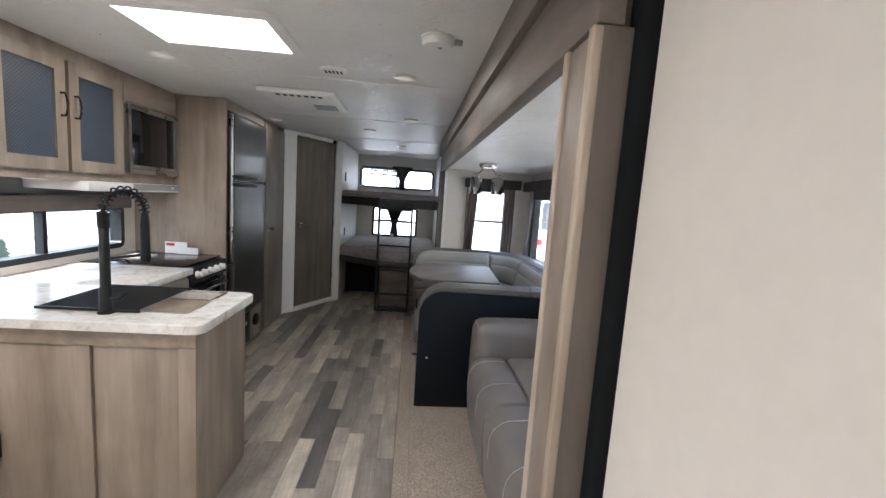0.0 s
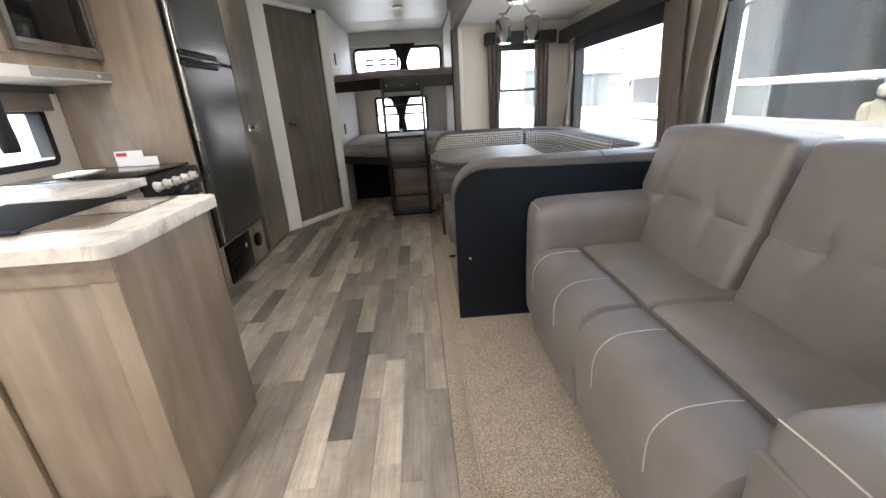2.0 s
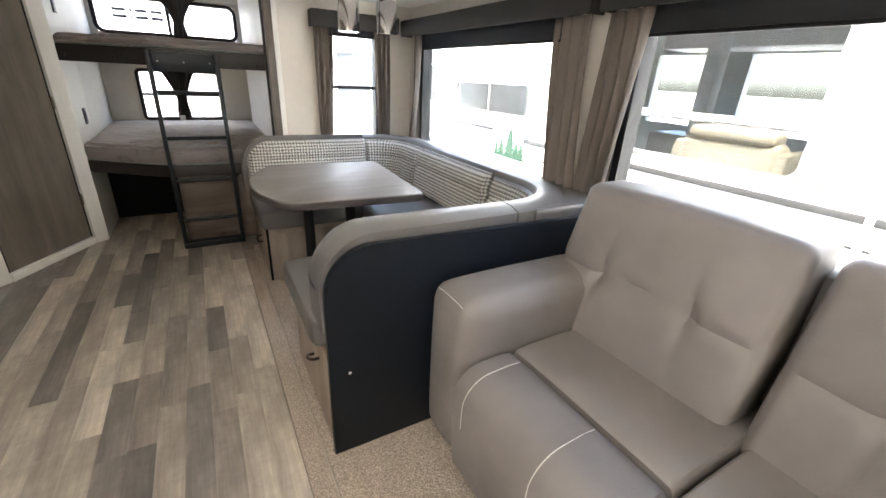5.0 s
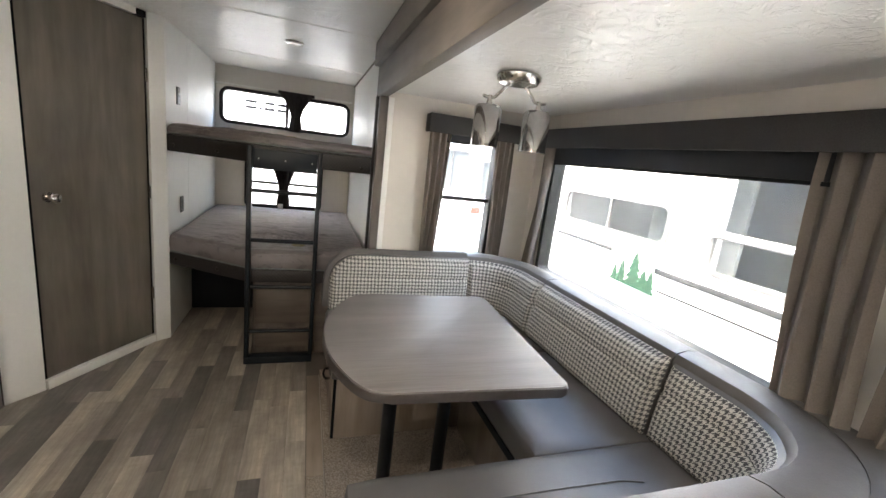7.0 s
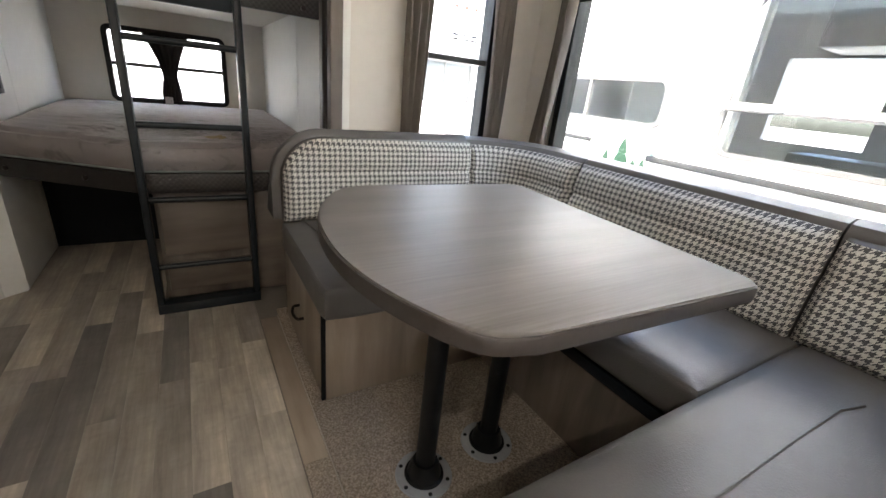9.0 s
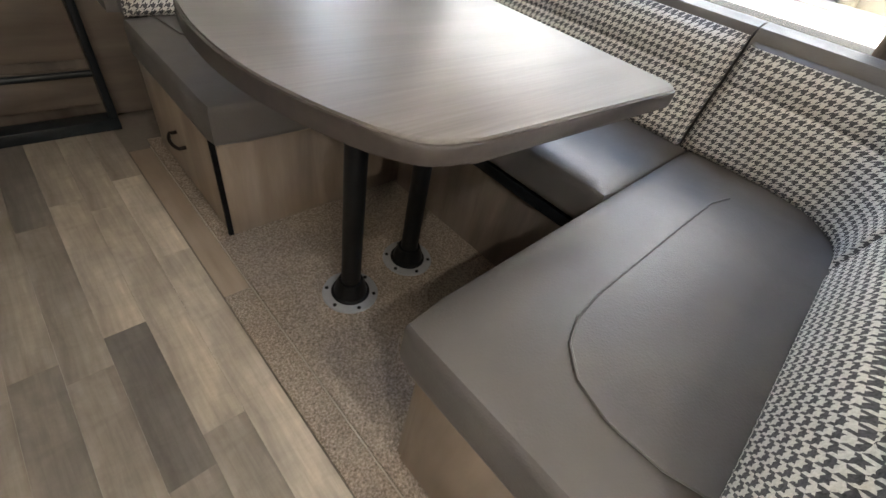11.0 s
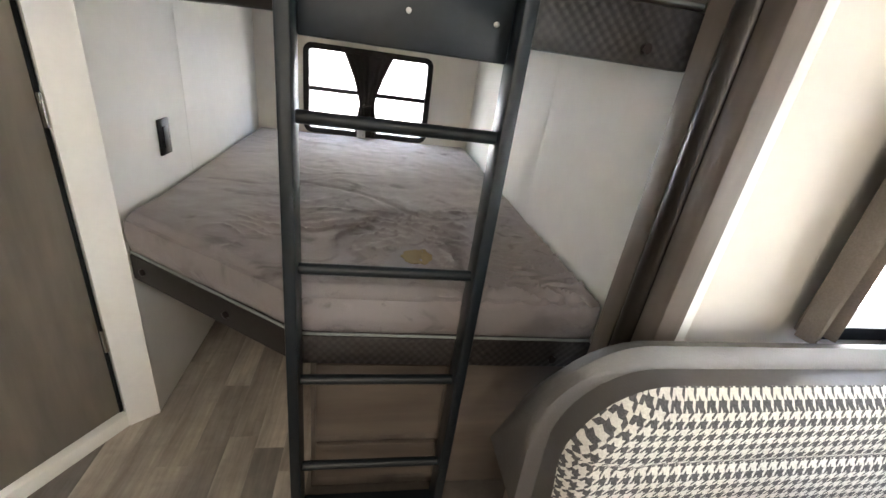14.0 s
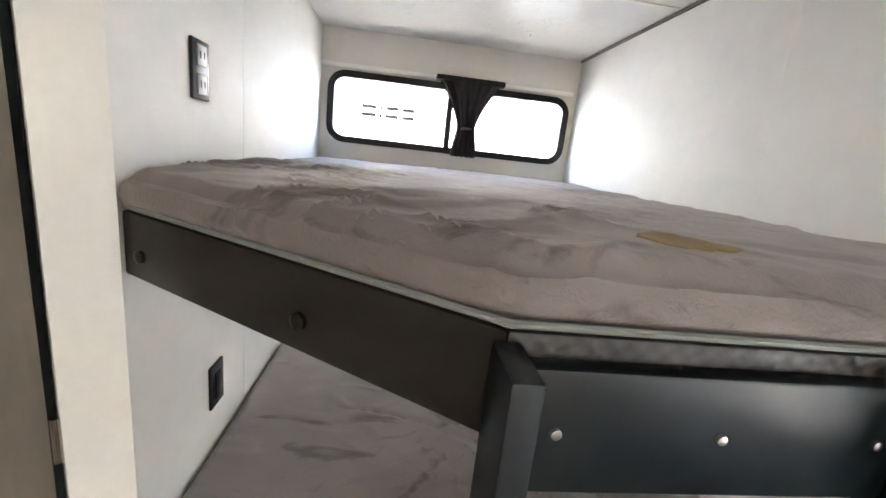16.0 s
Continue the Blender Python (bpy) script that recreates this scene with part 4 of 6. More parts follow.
HB = "dinette back cushion in black and cream houndstooth with charcoal vinyl border"
back_pad("back_cushion", [(1.27, 4.05), (0.42, 4.05)], HB, z1=0.838, rounded="end", slim=True)
back_pad("back_cushion", ([(1.275, 4.05)] + arc(1.28, 3.78, 0.27, 90, 0) + [(1.55, 3.585)])[::-1], HB)
back_pad("back_cushion", [(1.55, 2.715), (1.55, 3.58)], HB)
back_pad("back_cushion", ([(1.55, 2.71)] + arc(1.28, 2.478, 0.27, 0, -90) + [(1.20, 2.208)])[::-1], HB, thick=0.062, capped=True)
back_pad("back_cushion", [(0.46, 2.215), (1.195, 2.208)], HB, thick=0.062, rounded="start", capped=True)

cap = thing("corner_cushion_cap", (1.6, 2.2, 0.79), "flat charcoal vinyl cap filling the dinette corner", "cushion")
ring_in = arc(1.28, 2.478, 0.415, 0, -90, 12)
part("top", prism(bmesh.new(), [(1.735, 2.478)] + ring_in + [(1.28, 2.042), (1.735, 2.042)], 0.785, 0.846, 0.014, 3), "vinyl", cap)

# Table
tab = thing("dinette_table", (0.78, 3.13, 0), "grey ash laminate dinette table with bowed end on black posts", "table")
TABLE_TURN = radians(3.6)


def table_outline(grow=0.0):
    """A board with two square ends at the wall side and a bowed end towards the aisle, turned a little."""
    hw, hl, bow = 0.335 + grow, 0.43 + grow, 0.14 + grow * 0.5
    pts = []
    for cx, cy, a0 in ((hw - 0.035, -hl + 0.035, -90), (hw - 0.035, hl - 0.035, 0)):
        pts += [(cx + 0.035 * math.cos(radians(a0 + 18 * k)), cy + 0.035 * math.sin(radians(a0 + 18 * k))) for k in range(6)]
    n = 26
    pts += [(-hw + 0.09, hl), (-hw + 0.052, hl * 0.988), (-hw + 0.024, hl * 0.966), (-hw + 0.006, hl * 0.938)]
    for k in range(n + 1):
        t = 0.9 * (1 - 2 * k / n)
        pts.append((-hw + 0.02 - bow * (1 - abs(t) ** 2.2), hl * t))
    pts += [(-hw + 0.006, -hl * 0.938), (-hw + 0.024, -hl * 0.966), (-hw + 0.052, -hl * 0.988), (-hw + 0.09, -hl)]
    c, s_ = math.cos(TABLE_TURN), math.sin(TABLE_TURN)
    return [(0.812 + x * c + y * s_, 3.141 - x * s_ + y * c) for x, y in pts]


edge = table_outline()
part("tabletop", prism(bmesh.new(), edge, 0.722, 0.76, 0.007, 3), "table", tab)
part("edge_band", prism(bmesh.new(), table_outline(0.0035), 0.7235, 0.7555, 0.006), "edge_band", tab, "darker edge band")
for x, y in ((0.625, 3.12), (0.866, 3.14)):
    part("post", lathe(bmesh.new(), (x, y, 0.012), [(0.028, 0.0), (0.028, 0.71)], 20), "black", tab)
    part("floor_socket", lathe(bmesh.new(), (x, y, 0.0115), [(0.058, 0.006), (0.057, 0.01), (0.05, 0.013), (0.043, 0.042), (0.036, 0.058), (0.03, 0.058)], 28), "black", tab)
    rim = part("socket_rim", lathe(bmesh.new(), (x, y, 0.0103), [(0.084, 0.0), (0.082, 0.005), (0.055, 0.0075)], 32), "zinc", tab, "pale zinc socket flange")
    for k in range(6):
        a = k * math.tau / 6 + 0.3
        part("screw", lathe(bmesh.new(), (x + 0.071 * math.cos(a), y + 0.071 * math.sin(a), 0.0158), [(0.006, 0.0), (0.006, 0.002), (0.003, 0.003)], 8), "black", rim)
    part("top_bracket", lathe(bmesh.new(), (x, y, 0.70), [(0.035, 0.0), (0.07, 0.015), (0.07, 0.022)], 20), "black", tab)

# Pendant lamp
lamp = thing("ceiling_lamp", (1.03, 3.22, SLIDE_CEIL), "brushed nickel two-light fixture with smoked glass cylinder shades", "lamp")
part("canopy", lathe(bmesh.new(), (1.03, 3.22, SLIDE_CEIL - 0.045), [(0.035, 0.0), (0.075, 0.006), (0.085, 0.02), (0.088, 0.036), (0.078, 0.044)], 28), "chrome", lamp)
for x, y in ((0.93, 3.245), (1.125, 3.205)):
    zt = 1.66
    sgn = -1 if x < 1.03 else 1
    part("arm", tube(bmesh.new(), [(1.03 + sgn * 0.03, 3.22, 1.75), (1.03 + sgn * 0.055, 3.22, 1.73), (x - sgn * 0.02, y, 1.695), (x, y, 1.69), (x + sgn * 0.03, y, 1.695)], 0.006, 8), "chrome", lamp)
    part("stem", tube(bmesh.new(), [(x, y, 1.70), (x, y, 1.655)], [0.008, 0.014], 10), "chrome", lamp)
    sh = part("shade", lathe(bmesh.new(), (x, y, 1.505), [(0.050, 0.0), (0.054, 0.0), (0.054, 0.145), (0.045, 0.157), (0.012, 0.158), (0.012, 0.154), (0.043, 0.152), (0.05, 0.143)], 32), "smoke_glass", lamp, "smoked mirror glass shade")
    part("rim", lathe(bmesh.new(), (x, y, 1.503), [(0.0505, 0.0), (0.0555, 0.0), (0.0555, 0.004), (0.0505, 0.004)], 32), "chrome", sh, "bright rim")

# ---- bunks ----
def mattress(name, z0, z1, label, patch):
    """A plush mattress with a cut-off front corner."""
    mt = thing(name, (0.05, 5.3, z0), label, "mattress", "bunk mattresses")
    bm = bmesh.new()
    nx, ny = 130, 170
    grid = {}
    def front_y(x):
        return 4.80 + (x + 0.578) / 0.528 * (4.435 - 4.80) if x < -0.05 else 4.435 + (x + 0.05) / 0.73 * -0.01
    def top_z(x, y):
        e = min(y - front_y(x), BACK - 0.02 - y + 0.03, x + 0.578 + 0.004, 0.698 - x)
        drop = 0.022 * max(0.0, 1 - max(e, 0.0) / 0.03) ** 2.0
        ripple = 0.0045 * noise.noise(Vector((x * 5.5, y * 4, z0))) + 0.003 * noise.noise(Vector((x * 17 + 3, y * 13, z0 * 3)))
        bend = 0.25 * noise.noise(Vector((x * 3, y * 3, 5 + z0)))
        ridge = 1 - abs(noise.noise(Vector(((x + bend) * 8, (y + bend) * 17, z0 * 2))))
        calm = max(0.0, noise.noise(Vector((x * 2.2 + 7, y * 2.2, z0))) + 0.25)
        away = math.hypot(x + 0.28, y - 4.62)
        seam = 0.006 * math.exp(-((away - 0.62) / 0.007) ** 2) if x > -0.25 and y > 4.6 and z0 < 1 else 0.0
        return z1 - drop + ripple - seam + 0.014 * ridge ** 13 * calm
    for i in range(nx + 1):
        x = -0.578 + 1.272 * i / nx
        fy = front_y(x)
        for j in range(ny + 1):
            t = j / ny
            y = fy + (BACK - 0.02 - fy) * t ** 1.25
            grid[i, j] = bm.verts.new((x, y - (0.012 if j == 0 else 0), top_z(x, y)))
    for i in range(nx):
        for j in range(ny):
            bm.faces.new((grid[i, j], grid[i + 1, j], grid[i + 1, j + 1], grid[i, j + 1]))
    rim = [grid[i, 0] for i in range(nx + 1)]
    prev = rim
    for k in range(1, 9):
        f = k / 8
        cur = []
        for v0, base in zip(rim, [(-0.578 + 1.272 * i / nx) for i in range(nx + 1)]):
            fold = abs(noise.noise(Vector((base * 16, f * 1.2, z0)))) ** 0.7
            bulge = 0.014 * math.sin(math.pi * f) - 0.012 * f - 0.004 * fold * (1 - f) - 0.007 * math.exp(-((base + 0.05) / 0.006) ** 2) + 0.003 * noise.noise(Vector((base * 14, f * 3, z0)))
            cur.append(bm.verts.new((v0.co.x - bulge * 0.2, v0.co.y - bulge, v0.co.z + (z0 - v0.co.z) * f)))
        for a in range(nx):
            bm.faces.new((prev[a], cur[a], cur[a + 1], prev[a + 1]))
        prev = cur
    for col in (0, nx):
        edge_top = [grid[col, j] for j in range(ny + 1)]
        low = [bm.verts.new((v0.co.x, v0.co.y, z0)) for v0 in edge_top]
        for a in range(ny):
            bm.faces.new((edge_top[a], low[a], low[a + 1], edge_top[a + 1]))
    part("cover", bm, "plush", mt)
    part("piping", tube(bmesh.new(), [(-0.576, 4.787, z0 + 0.006), (-0.05, 4.417, z0 + 0.006), (0.69, 4.407, z0 + 0.006)], 0.0042, 8), "piping", mt, "pale grey piping")
    cx, cy, rx, ry = patch
    bm = bmesh.new()
    rings = [[bm.verts.new((cx, cy, top_z(cx, cy) + 0.002))]]
    for f in (0.35, 0.7, 0.97, 1.0):
        rings.append([])
        for k in range(28):
            ang = k * math.tau / 28
            px = cx + f * (rx + 0.005 * math.sin(k * 1.9)) * math.cos(ang)
            py = cy + f * (ry + 0.005 * math.cos(k * 2.7)) * math.sin(ang)
            rings[-1].append(bm.verts.new((px, py, top_z(px, py) + (0.002 if f < 1 else -0.002))))
    for k in range(28):
        bm.faces.new((rings[0][0], rings[1][k], rings[1][(k + 1) % 28]))
        for u, w in zip(rings[1:], rings[2:]):
            bm.faces.new((u[k], w[k], w[(k + 1) % 28], u[(k + 1) % 28]))
    part("label_patch", bm, "gold", mt, "mustard cloth label patch")
    return mt


PL = "taupe plush-covered bunk mattress with a cut-off corner"
mattress("mattress", 0.622, 0.745, PL, (0.235, 4.615, 0.042, 0.046))
mattress("mattress", 1.394, 1.459, PL, (0.185, 4.545, 0.062, 0.036))


def bunk_board(name, z0, z1, y_off=0.0):
    bd = thing(name, (0.0, 4.45, z0), "dark brown bunk platform with a woven front board", "bed", "bunk platforms")
    part("platform", prism(bmesh.new(), [(-0.581, 4.83), (-0.05, 4.465), (0.70, 4.455), (0.70, BACK - 0.01), (-0.581, BACK - 0.01)], z1 - 0.025, z1 - 0.004), "wall", bd, "cream bunk base board")
    part("front_board", prism(bmesh.new(), [(-0.05, 4.42), (0.70, 4.41), (0.70, 4.44), (-0.05, 4.45)], z0, z1, 0.004), "bunk_board", bd)
    part("corner_board", prism(bmesh.new(), [(-0.582, 4.79), (-0.052, 4.42), (-0.052, 4.45), (-0.582, 4.82)], z0, z1, 0.004), "bunk_plain", bd)
    for t in (0.08, 0.62):
        p = Vector((-0.582, 4.79, 0)).lerp(Vector((-0.052, 4.42, 0)), t)
        nrm = Vector((-0.37, -0.554, 0)).normalized()
        q = p + Vector((0, 0, z0 + 0.04))
        part("bolt_head", tube(bmesh.new(), [q, q + nrm * 0.006, q + nrm * 0.009], [0.011, 0.011, 0.006], 12), "bronze", bd)
    p = Vector((0.6, 4.411, z0 + 0.03))
    part("bolt_head", tube(bmesh.new(), [p, p + Vector((0, -0.008, 0))], 0.01, 12), "bronze", bd)
    return bd


bunk_board("bunk_platform", 0.535, 0.618)
bunk_board("bunk_platform", 1.287, 1.392)

# Added black sheet that stands in for deep shade below the lower bunk.
solid("under_bunk_shade_sheet", boxed(-0.584, -0.031, 5.35, 5.37, 0.0, 0.53, 0.002), "rubber", "black sheet added for the deep shade under the bunk", "panel")
cab = thing("under_bunk_cabinet", (0.3, 4.8, 0), "brown laminate storage cabinet with drawer fronts under the bunk", "cabinet")
part("body", boxed(-0.03, 0.685, 4.475, 6.2, 0.0, 0.53, 0.003), "fascia_dark", cab)
for z0, z1 in ((0.06, 0.20), (0.235, 0.495)):
    part("drawer_front", boxed(-0.015, 0.335, 4.458, 4.474, z0, z1, 0.004), "drawer", cab)
part("side_panel", boxed(0.345, 0.68, 4.462, 4.474, 0.01, 0.525, 0.003), "drawer", cab)

lad = thing("bunk_ladder", (0.15, 4.40, 0), "black metal bunk ladder with round rungs leaning on the bunks", "ladder")
for x in (-0.052, 0.342):
    part("stile", boxed(x - 0.013, x + 0.013, 4.35, 4.418, 0.0, 1.385, 0.004), "ladder", lad)
for z in (0.213, 0.516, 0.818, 1.124):
    part("rung", tube(bmesh.new(), [(-0.04, 4.386, z), (0.33, 4.386, z)], 0.0125, 14), "ladder", lad)
part("foot_bar", boxed(-0.065, 0.355, 4.345, 4.418, 0.0, 0.045, 0.004), "ladder", lad)
hp = part("header_plate", boxed(-0.038, 0.328, 4.395, 4.4185, 1.254, 1.372, 0.004), "ladder", lad)
for x in (-0.006, 0.144, 0.298):
    part("screw", tube(bmesh.new(), [(x, 4.395, 1.315), (x, 4.391, 1.315), (x, 4.390, 1.315)], [0.0048, 0.0048, 0.002], 10), "steel", hp, "steel screw")


def bunk_curtain(x, z0, z1, half, label, tie=0.36, waist=0.045, tail=0.062):
    """A pleated curtain drawn together at a tie, fanning out above and hanging in a tail below."""
    bm = bmesh.new()
    n, rows = 120, 26
    prev = None
    zt = z0 + tie * (z1 - z0)
    for j in range(rows + 1):
        z = z1 + (z0 - z1) * j / rows
        if z > zt:
            d = (z - zt) / (z1 - zt)
            wide = waist + (half - waist) * d ** 1.5
        else:
            d = (zt - z) / (zt - z0)
            wide = waist + (tail - waist) * min(1.0, d * 1.6)
        cur = []
        for i in range(n):
            a = i / n * math.tau
            pleat = math.sin(15 * a + 0.5 * math.sin(4 * d))
            deep = 0.017 + 0.008 * d + 0.0065 * pleat
            cur.append(bm.verts.new((x + wide * math.cos(a) * (1 + 0.02 * pleat), BACK - 0.045 - deep * math.sin(a), z - 0.006 * pleat * (j == rows))))
        if prev:
            for i in range(n):
                bm.faces.new((prev[i], prev[(i + 1) % n], cur[(i + 1) % n], cur[i]))
        prev = cur
    c = thing("bunk_curtain", (x, BACK - 0.045, z0), label, "curtain", "bunk window curtains")
    part("cloth", bm, "bunk_drape", c)
    part("tie_band", lathe(bmesh.new(), (x, BACK - 0.045, zt - 0.008), [(waist * 0.6, 0.0), (waist * 0.72, 0.004), (waist * 0.72, 0.014), (waist * 0.6, 0.018)], 24), "bunk_drape", c)
    part("heading", boxed(x - half * 1.03, x + half * 1.03, BACK - 0.07, BACK - 0.02, z1 - 0.022, z1 + 0.004, 0.005), "bunk_drape", c)
    return c


bunk_curtain(0.14, 1.535, 1.905, 0.165, "short dark brown curtain gathered at the bunk window")
bunk_curtain(0.05, 0.77, 1.235, 0.15, "short dark brown curtain tied in the lower bunk window")
solid("switch_card", boxed(0.0, 0.05, BACK - 0.075, BACK - 0.07, 0.752, 0.80), "paper", "small white card on the lower bunk", "card", "")


def outlet(y, z, label, sockets):
    o = thing("wall_outlet" if sockets else "wall_switch", (-0.585, y, z), label, "outlet" if sockets else "switch")
    part("cover_plate", boxed(-0.585, -0.577, y - 0.036, y + 0.036, z - 0.058, z + 0.058, 0.003), "black", o)
    if sockets:
        for dz in (-0.028, 0.028):
            s = part("socket", boxed(-0.577, -0.5745, y - 0.02, y + 0.02, z + dz - 0.02, z + dz + 0.02, 0.002), "grey_plastic", o)
            for dy in (-0.008, 0.008):
                part("slot", boxed(-0.5745, -0.574, y + dy - 0.002, y + dy + 0.002, z + dz - 0.006, z + dz + 0.008), "rubber", s)
    else:
        part("rocker", boxed(-0.577, -0.573, y - 0.017, y + 0.017, z - 0.035, z + 0.035, 0.002), "black", o)


outlet(5.05, 1.645, "black duplex wall outlet on the white partition", True)
outlet(5.10, 0.90, "black rocker wall switch on the white partition", False)

# ---- kitchen ----
CT = 0.885
ISL_X, ISL_Y0, ISL_Y1 = -0.48, 0.975, 1.45
isl = thing("kitchen_peninsula", (-1.0, 1.2, 0), "greige wood kitchen peninsula with framed recessed panels", "cabinet")
part("body", boxed(LEFT, ISL_X - 0.004, ISL_Y0 + 0.018, ISL_Y1, 0.0, CT - 0.04, 0.002), "cabinet", isl)
part("end_panel", boxed(ISL_X - 0.004, ISL_X + 0.006, ISL_Y0 + 0.012, ISL_Y1 + 0.004, 0.0, CT - 0.04, 0.003), "cabinet", isl)
part("top_rail", boxed(LEFT, ISL_X + 0.004, ISL_Y0, ISL_Y0 + 0.017, 0.775, CT - 0.04, 0.003), "cabinet_h", isl)
part("bottom_rail", boxed(LEFT, ISL_X + 0.004, ISL_Y0, ISL_Y0 + 0.017, 0.0, 0.06, 0.003), "cabinet_h", isl)
for x in (-1.71, -1.30, -0.905, -0.515):
    part("stile", boxed(x - 0.03, x + 0.03 if x < -0.6 else ISL_X + 0.0035, ISL_Y0 + 0.001, ISL_Y0 + 0.0175, 0.061, 0.774, 0.003), "cabinet", isl)

base = thing("base_cabinet", (-1.4, 1.7, 0), "greige wood base cabinet under the counter", "cabinet")
part("body", boxed(LEFT, -1.06, 1.46, 2.03, 0.0, CT - 0.04, 0.002), "cabinet", base)
part("drawer_front", boxed(-1.06, -1.045, 1.48, 2.02, 0.66, 0.82, 0.004), "cabinet_h", base)
part("door", boxed(-1.06, -1.045, 1.48, 2.02, 0.08, 0.64, 0.004), "cabinet", base)

ctop = thing("countertop", (-1.2, 1.4, CT), "white marble-look laminate countertop with rounded corners", "countertop")
R0 = 0.05
SX0, SX1, SY0, SY1 = -1.14, -0.575, 1.09, 1.45
bm = bmesh.new()
outer, inner = outline(LEFT - 0.03, -0.435, 0.935, 1.49, R0), outline(SX0, SX1, SY0, SY1, 0.02)
loops = [[bm.verts.new((u, v, z)) for u, v in ring_pts] for ring_pts, z in ((outer, CT - 0.038), (outer, CT - 0.004), ([(u * 0.997 - 0.0035, 1.2125 + (v - 1.2125) * 0.988) for u, v in outer], CT), (inner, CT), (inner, CT - 0.038))]
for i in range(5):
    p, q = loops[i], loops[(i + 1) % 5]
    for k in range(len(outer)):
        bm.faces.new((p[k], p[(k + 1) % len(outer)], q[(k + 1) % len(outer)], q[k]))
part("peninsula_top", bm, "marble", ctop)
part("side_top", boxed(LEFT, -1.03, 1.4905, 2.045, CT - 0.038, CT, 0.003), "marble", ctop)

sink = thing("kitchen_sink", (-0.85, 1.27, CT), "stainless undermount sink partly covered by a black drying mat", "sink")
bm = slab("z", CT - 0.20, CT - 0.19, SX0 - 0.01, SX1 + 0.01, SY0 - 0.01, SY1 + 0.01)
for b in ((SX0 - 0.01, SX0 + 0.001, SY0, SY1), (SX1 - 0.001, SX1 + 0.01, SY0, SY1), (SX0, SX1, SY0 - 0.01, SY0 + 0.001), (SX0, SX1, SY1 - 0.001, SY1 + 0.01)):
    box(bm, b[0], b[1], b[2], b[3], CT - 0.19, CT - 0.039)
part("basin", bm, "steel", sink)
part("rim", ring("z", CT, CT + 0.003, SX0 - 0.015, SX1 + 0.015, SY0 - 0.015, SY1 + 0.015, 0.02, 0.016), "steel", sink)
mat = thing("drying_mat", (-0.95, 1.27, CT + 0.004), "black roll-up drying rack of thin bars over the sink", "drying rack")
for i in range(24):
    x = -1.135 + 0.0162 * i
    part("bar", tube(bmesh.new(), [(x, SY0 - 0.03, CT + 0.009), (x, SY1 + 0.02, CT + 0.009)], 0.0036, 6), "black", mat)
for y in (SY0 - 0.028, SY1 + 0.018):
    part("end_band", boxed(-1.14, -0.74, y - 0.006, y + 0.006, CT + 0.0035, CT + 0.014, 0.002), "black", mat)

fau = thing("kitchen_faucet", (-0.86, 1.05, CT), "matte black spring pull-down kitchen faucet", "faucet")
fx, fy = -0.86, 1.05
part("base", lathe(bmesh.new(), (fx, fy, CT), [(0.03, 0.0), (0.03, 0.006), (0.023, 0.012), (0.022, 0.1), (0.0185, 0.11), (0.0175, 0.345), (0.012, 0.352)], 20), "black", fau)
part("lever", tube(bmesh.new(), [(fx + 0.02, fy, CT + 0.06), (fx + 0.05, fy + 0.005, CT + 0.065), (fx + 0.075, fy + 0.01, CT + 0.085)], [0.014, 0.014, 0.007], 10), "black", fau)
path = []
dirx, diry = 0.5, 0.866
for k in range(61):
    s = k / 60
    if s < 0.45:
        path.append(Vector((fx, fy, CT + 0.345 + 0.06 * s / 0.45)))
    else:
        t = (s - 0.45) / 0.55 * math.pi
        path.append(Vector((fx + dirx * 0.075 * (1 - math.cos(t)), fy + diry * 0.075 * (1 - math.cos(t)), CT + 0.405 + 0.088 * math.sin(t))))
part("hose", tube(bmesh.new(), path, 0.0085, 10), "black", fau)
coil = []
for k in range(480):
    s = k / 479 * 60
    i = min(int(s), 59)
    p = path[i].lerp(path[i + 1], s - i)
    d = (path[i + 1] - path[i]).normalized()
    a = d.cross(Vector((-diry, dirx, 0))).normalized()
    b = d.cross(a)
    ang = k / 479 * math.tau * 20
    coil.append(p + 0.0185 * (math.cos(ang) * a + math.sin(ang) * b))
part("spring", tube(bmesh.new(), coil, 0.0036, 6), "black", fau)
end = path[-1]
part("spray_head", tube(bmesh.new(), [end, end - Vector((0, 0, 0.05)), end - Vector((0, 0, 0.14)), end - Vector((0, 0, 0.2)), end - Vector((0, 0, 0.21))], [0.012, 0.017, 0.018, 0.02, 0.018], 14), "black", fau)
part("dock_arm", tube(bmesh.new(), [(fx, fy, CT + 0.22), tuple(end - Vector((0, 0, 0.18)))], 0.006, 8), "black", fau)

ext = thing("fire_extinguisher", (-1.335, 0.92, 0.14), "small white fire extinguisher with black head on the peninsula", "fire extinguisher")
ex, ey, ez = -1.335, 0.925, 0.15
part("cylinder", lathe(bmesh.new(), (ex, ey, ez), [(0.03, 0.0), (0.037, 0.008), (0.038, 0.15), (0.034, 0.175), (0.018, 0.195), (0.014, 0.2)], 24), "white_plastic", ext)
part("label_band", lathe(bmesh.new(), (ex, ey, ez + 0.03), [(0.0386, 0.0), (0.0386, 0.075)], 24), "paper", ext, "printed label")
part("red_label", upright(bmesh.new(), [(ex - 0.03, ez + 0.06), (ex + 0.006, ez + 0.06), (ex + 0.006, ez + 0.10), (ex - 0.03, ez + 0.10)], ey - 0.0405, ey - 0.034), "red", ext, "red label")
part("strap", lathe(bmesh.new(), (ex, ey, ez + 0.11), [(0.0395, 0.0), (0.0405, 0.003), (0.0405, 0.022), (0.0395, 0.025)], 24), "black", ext)
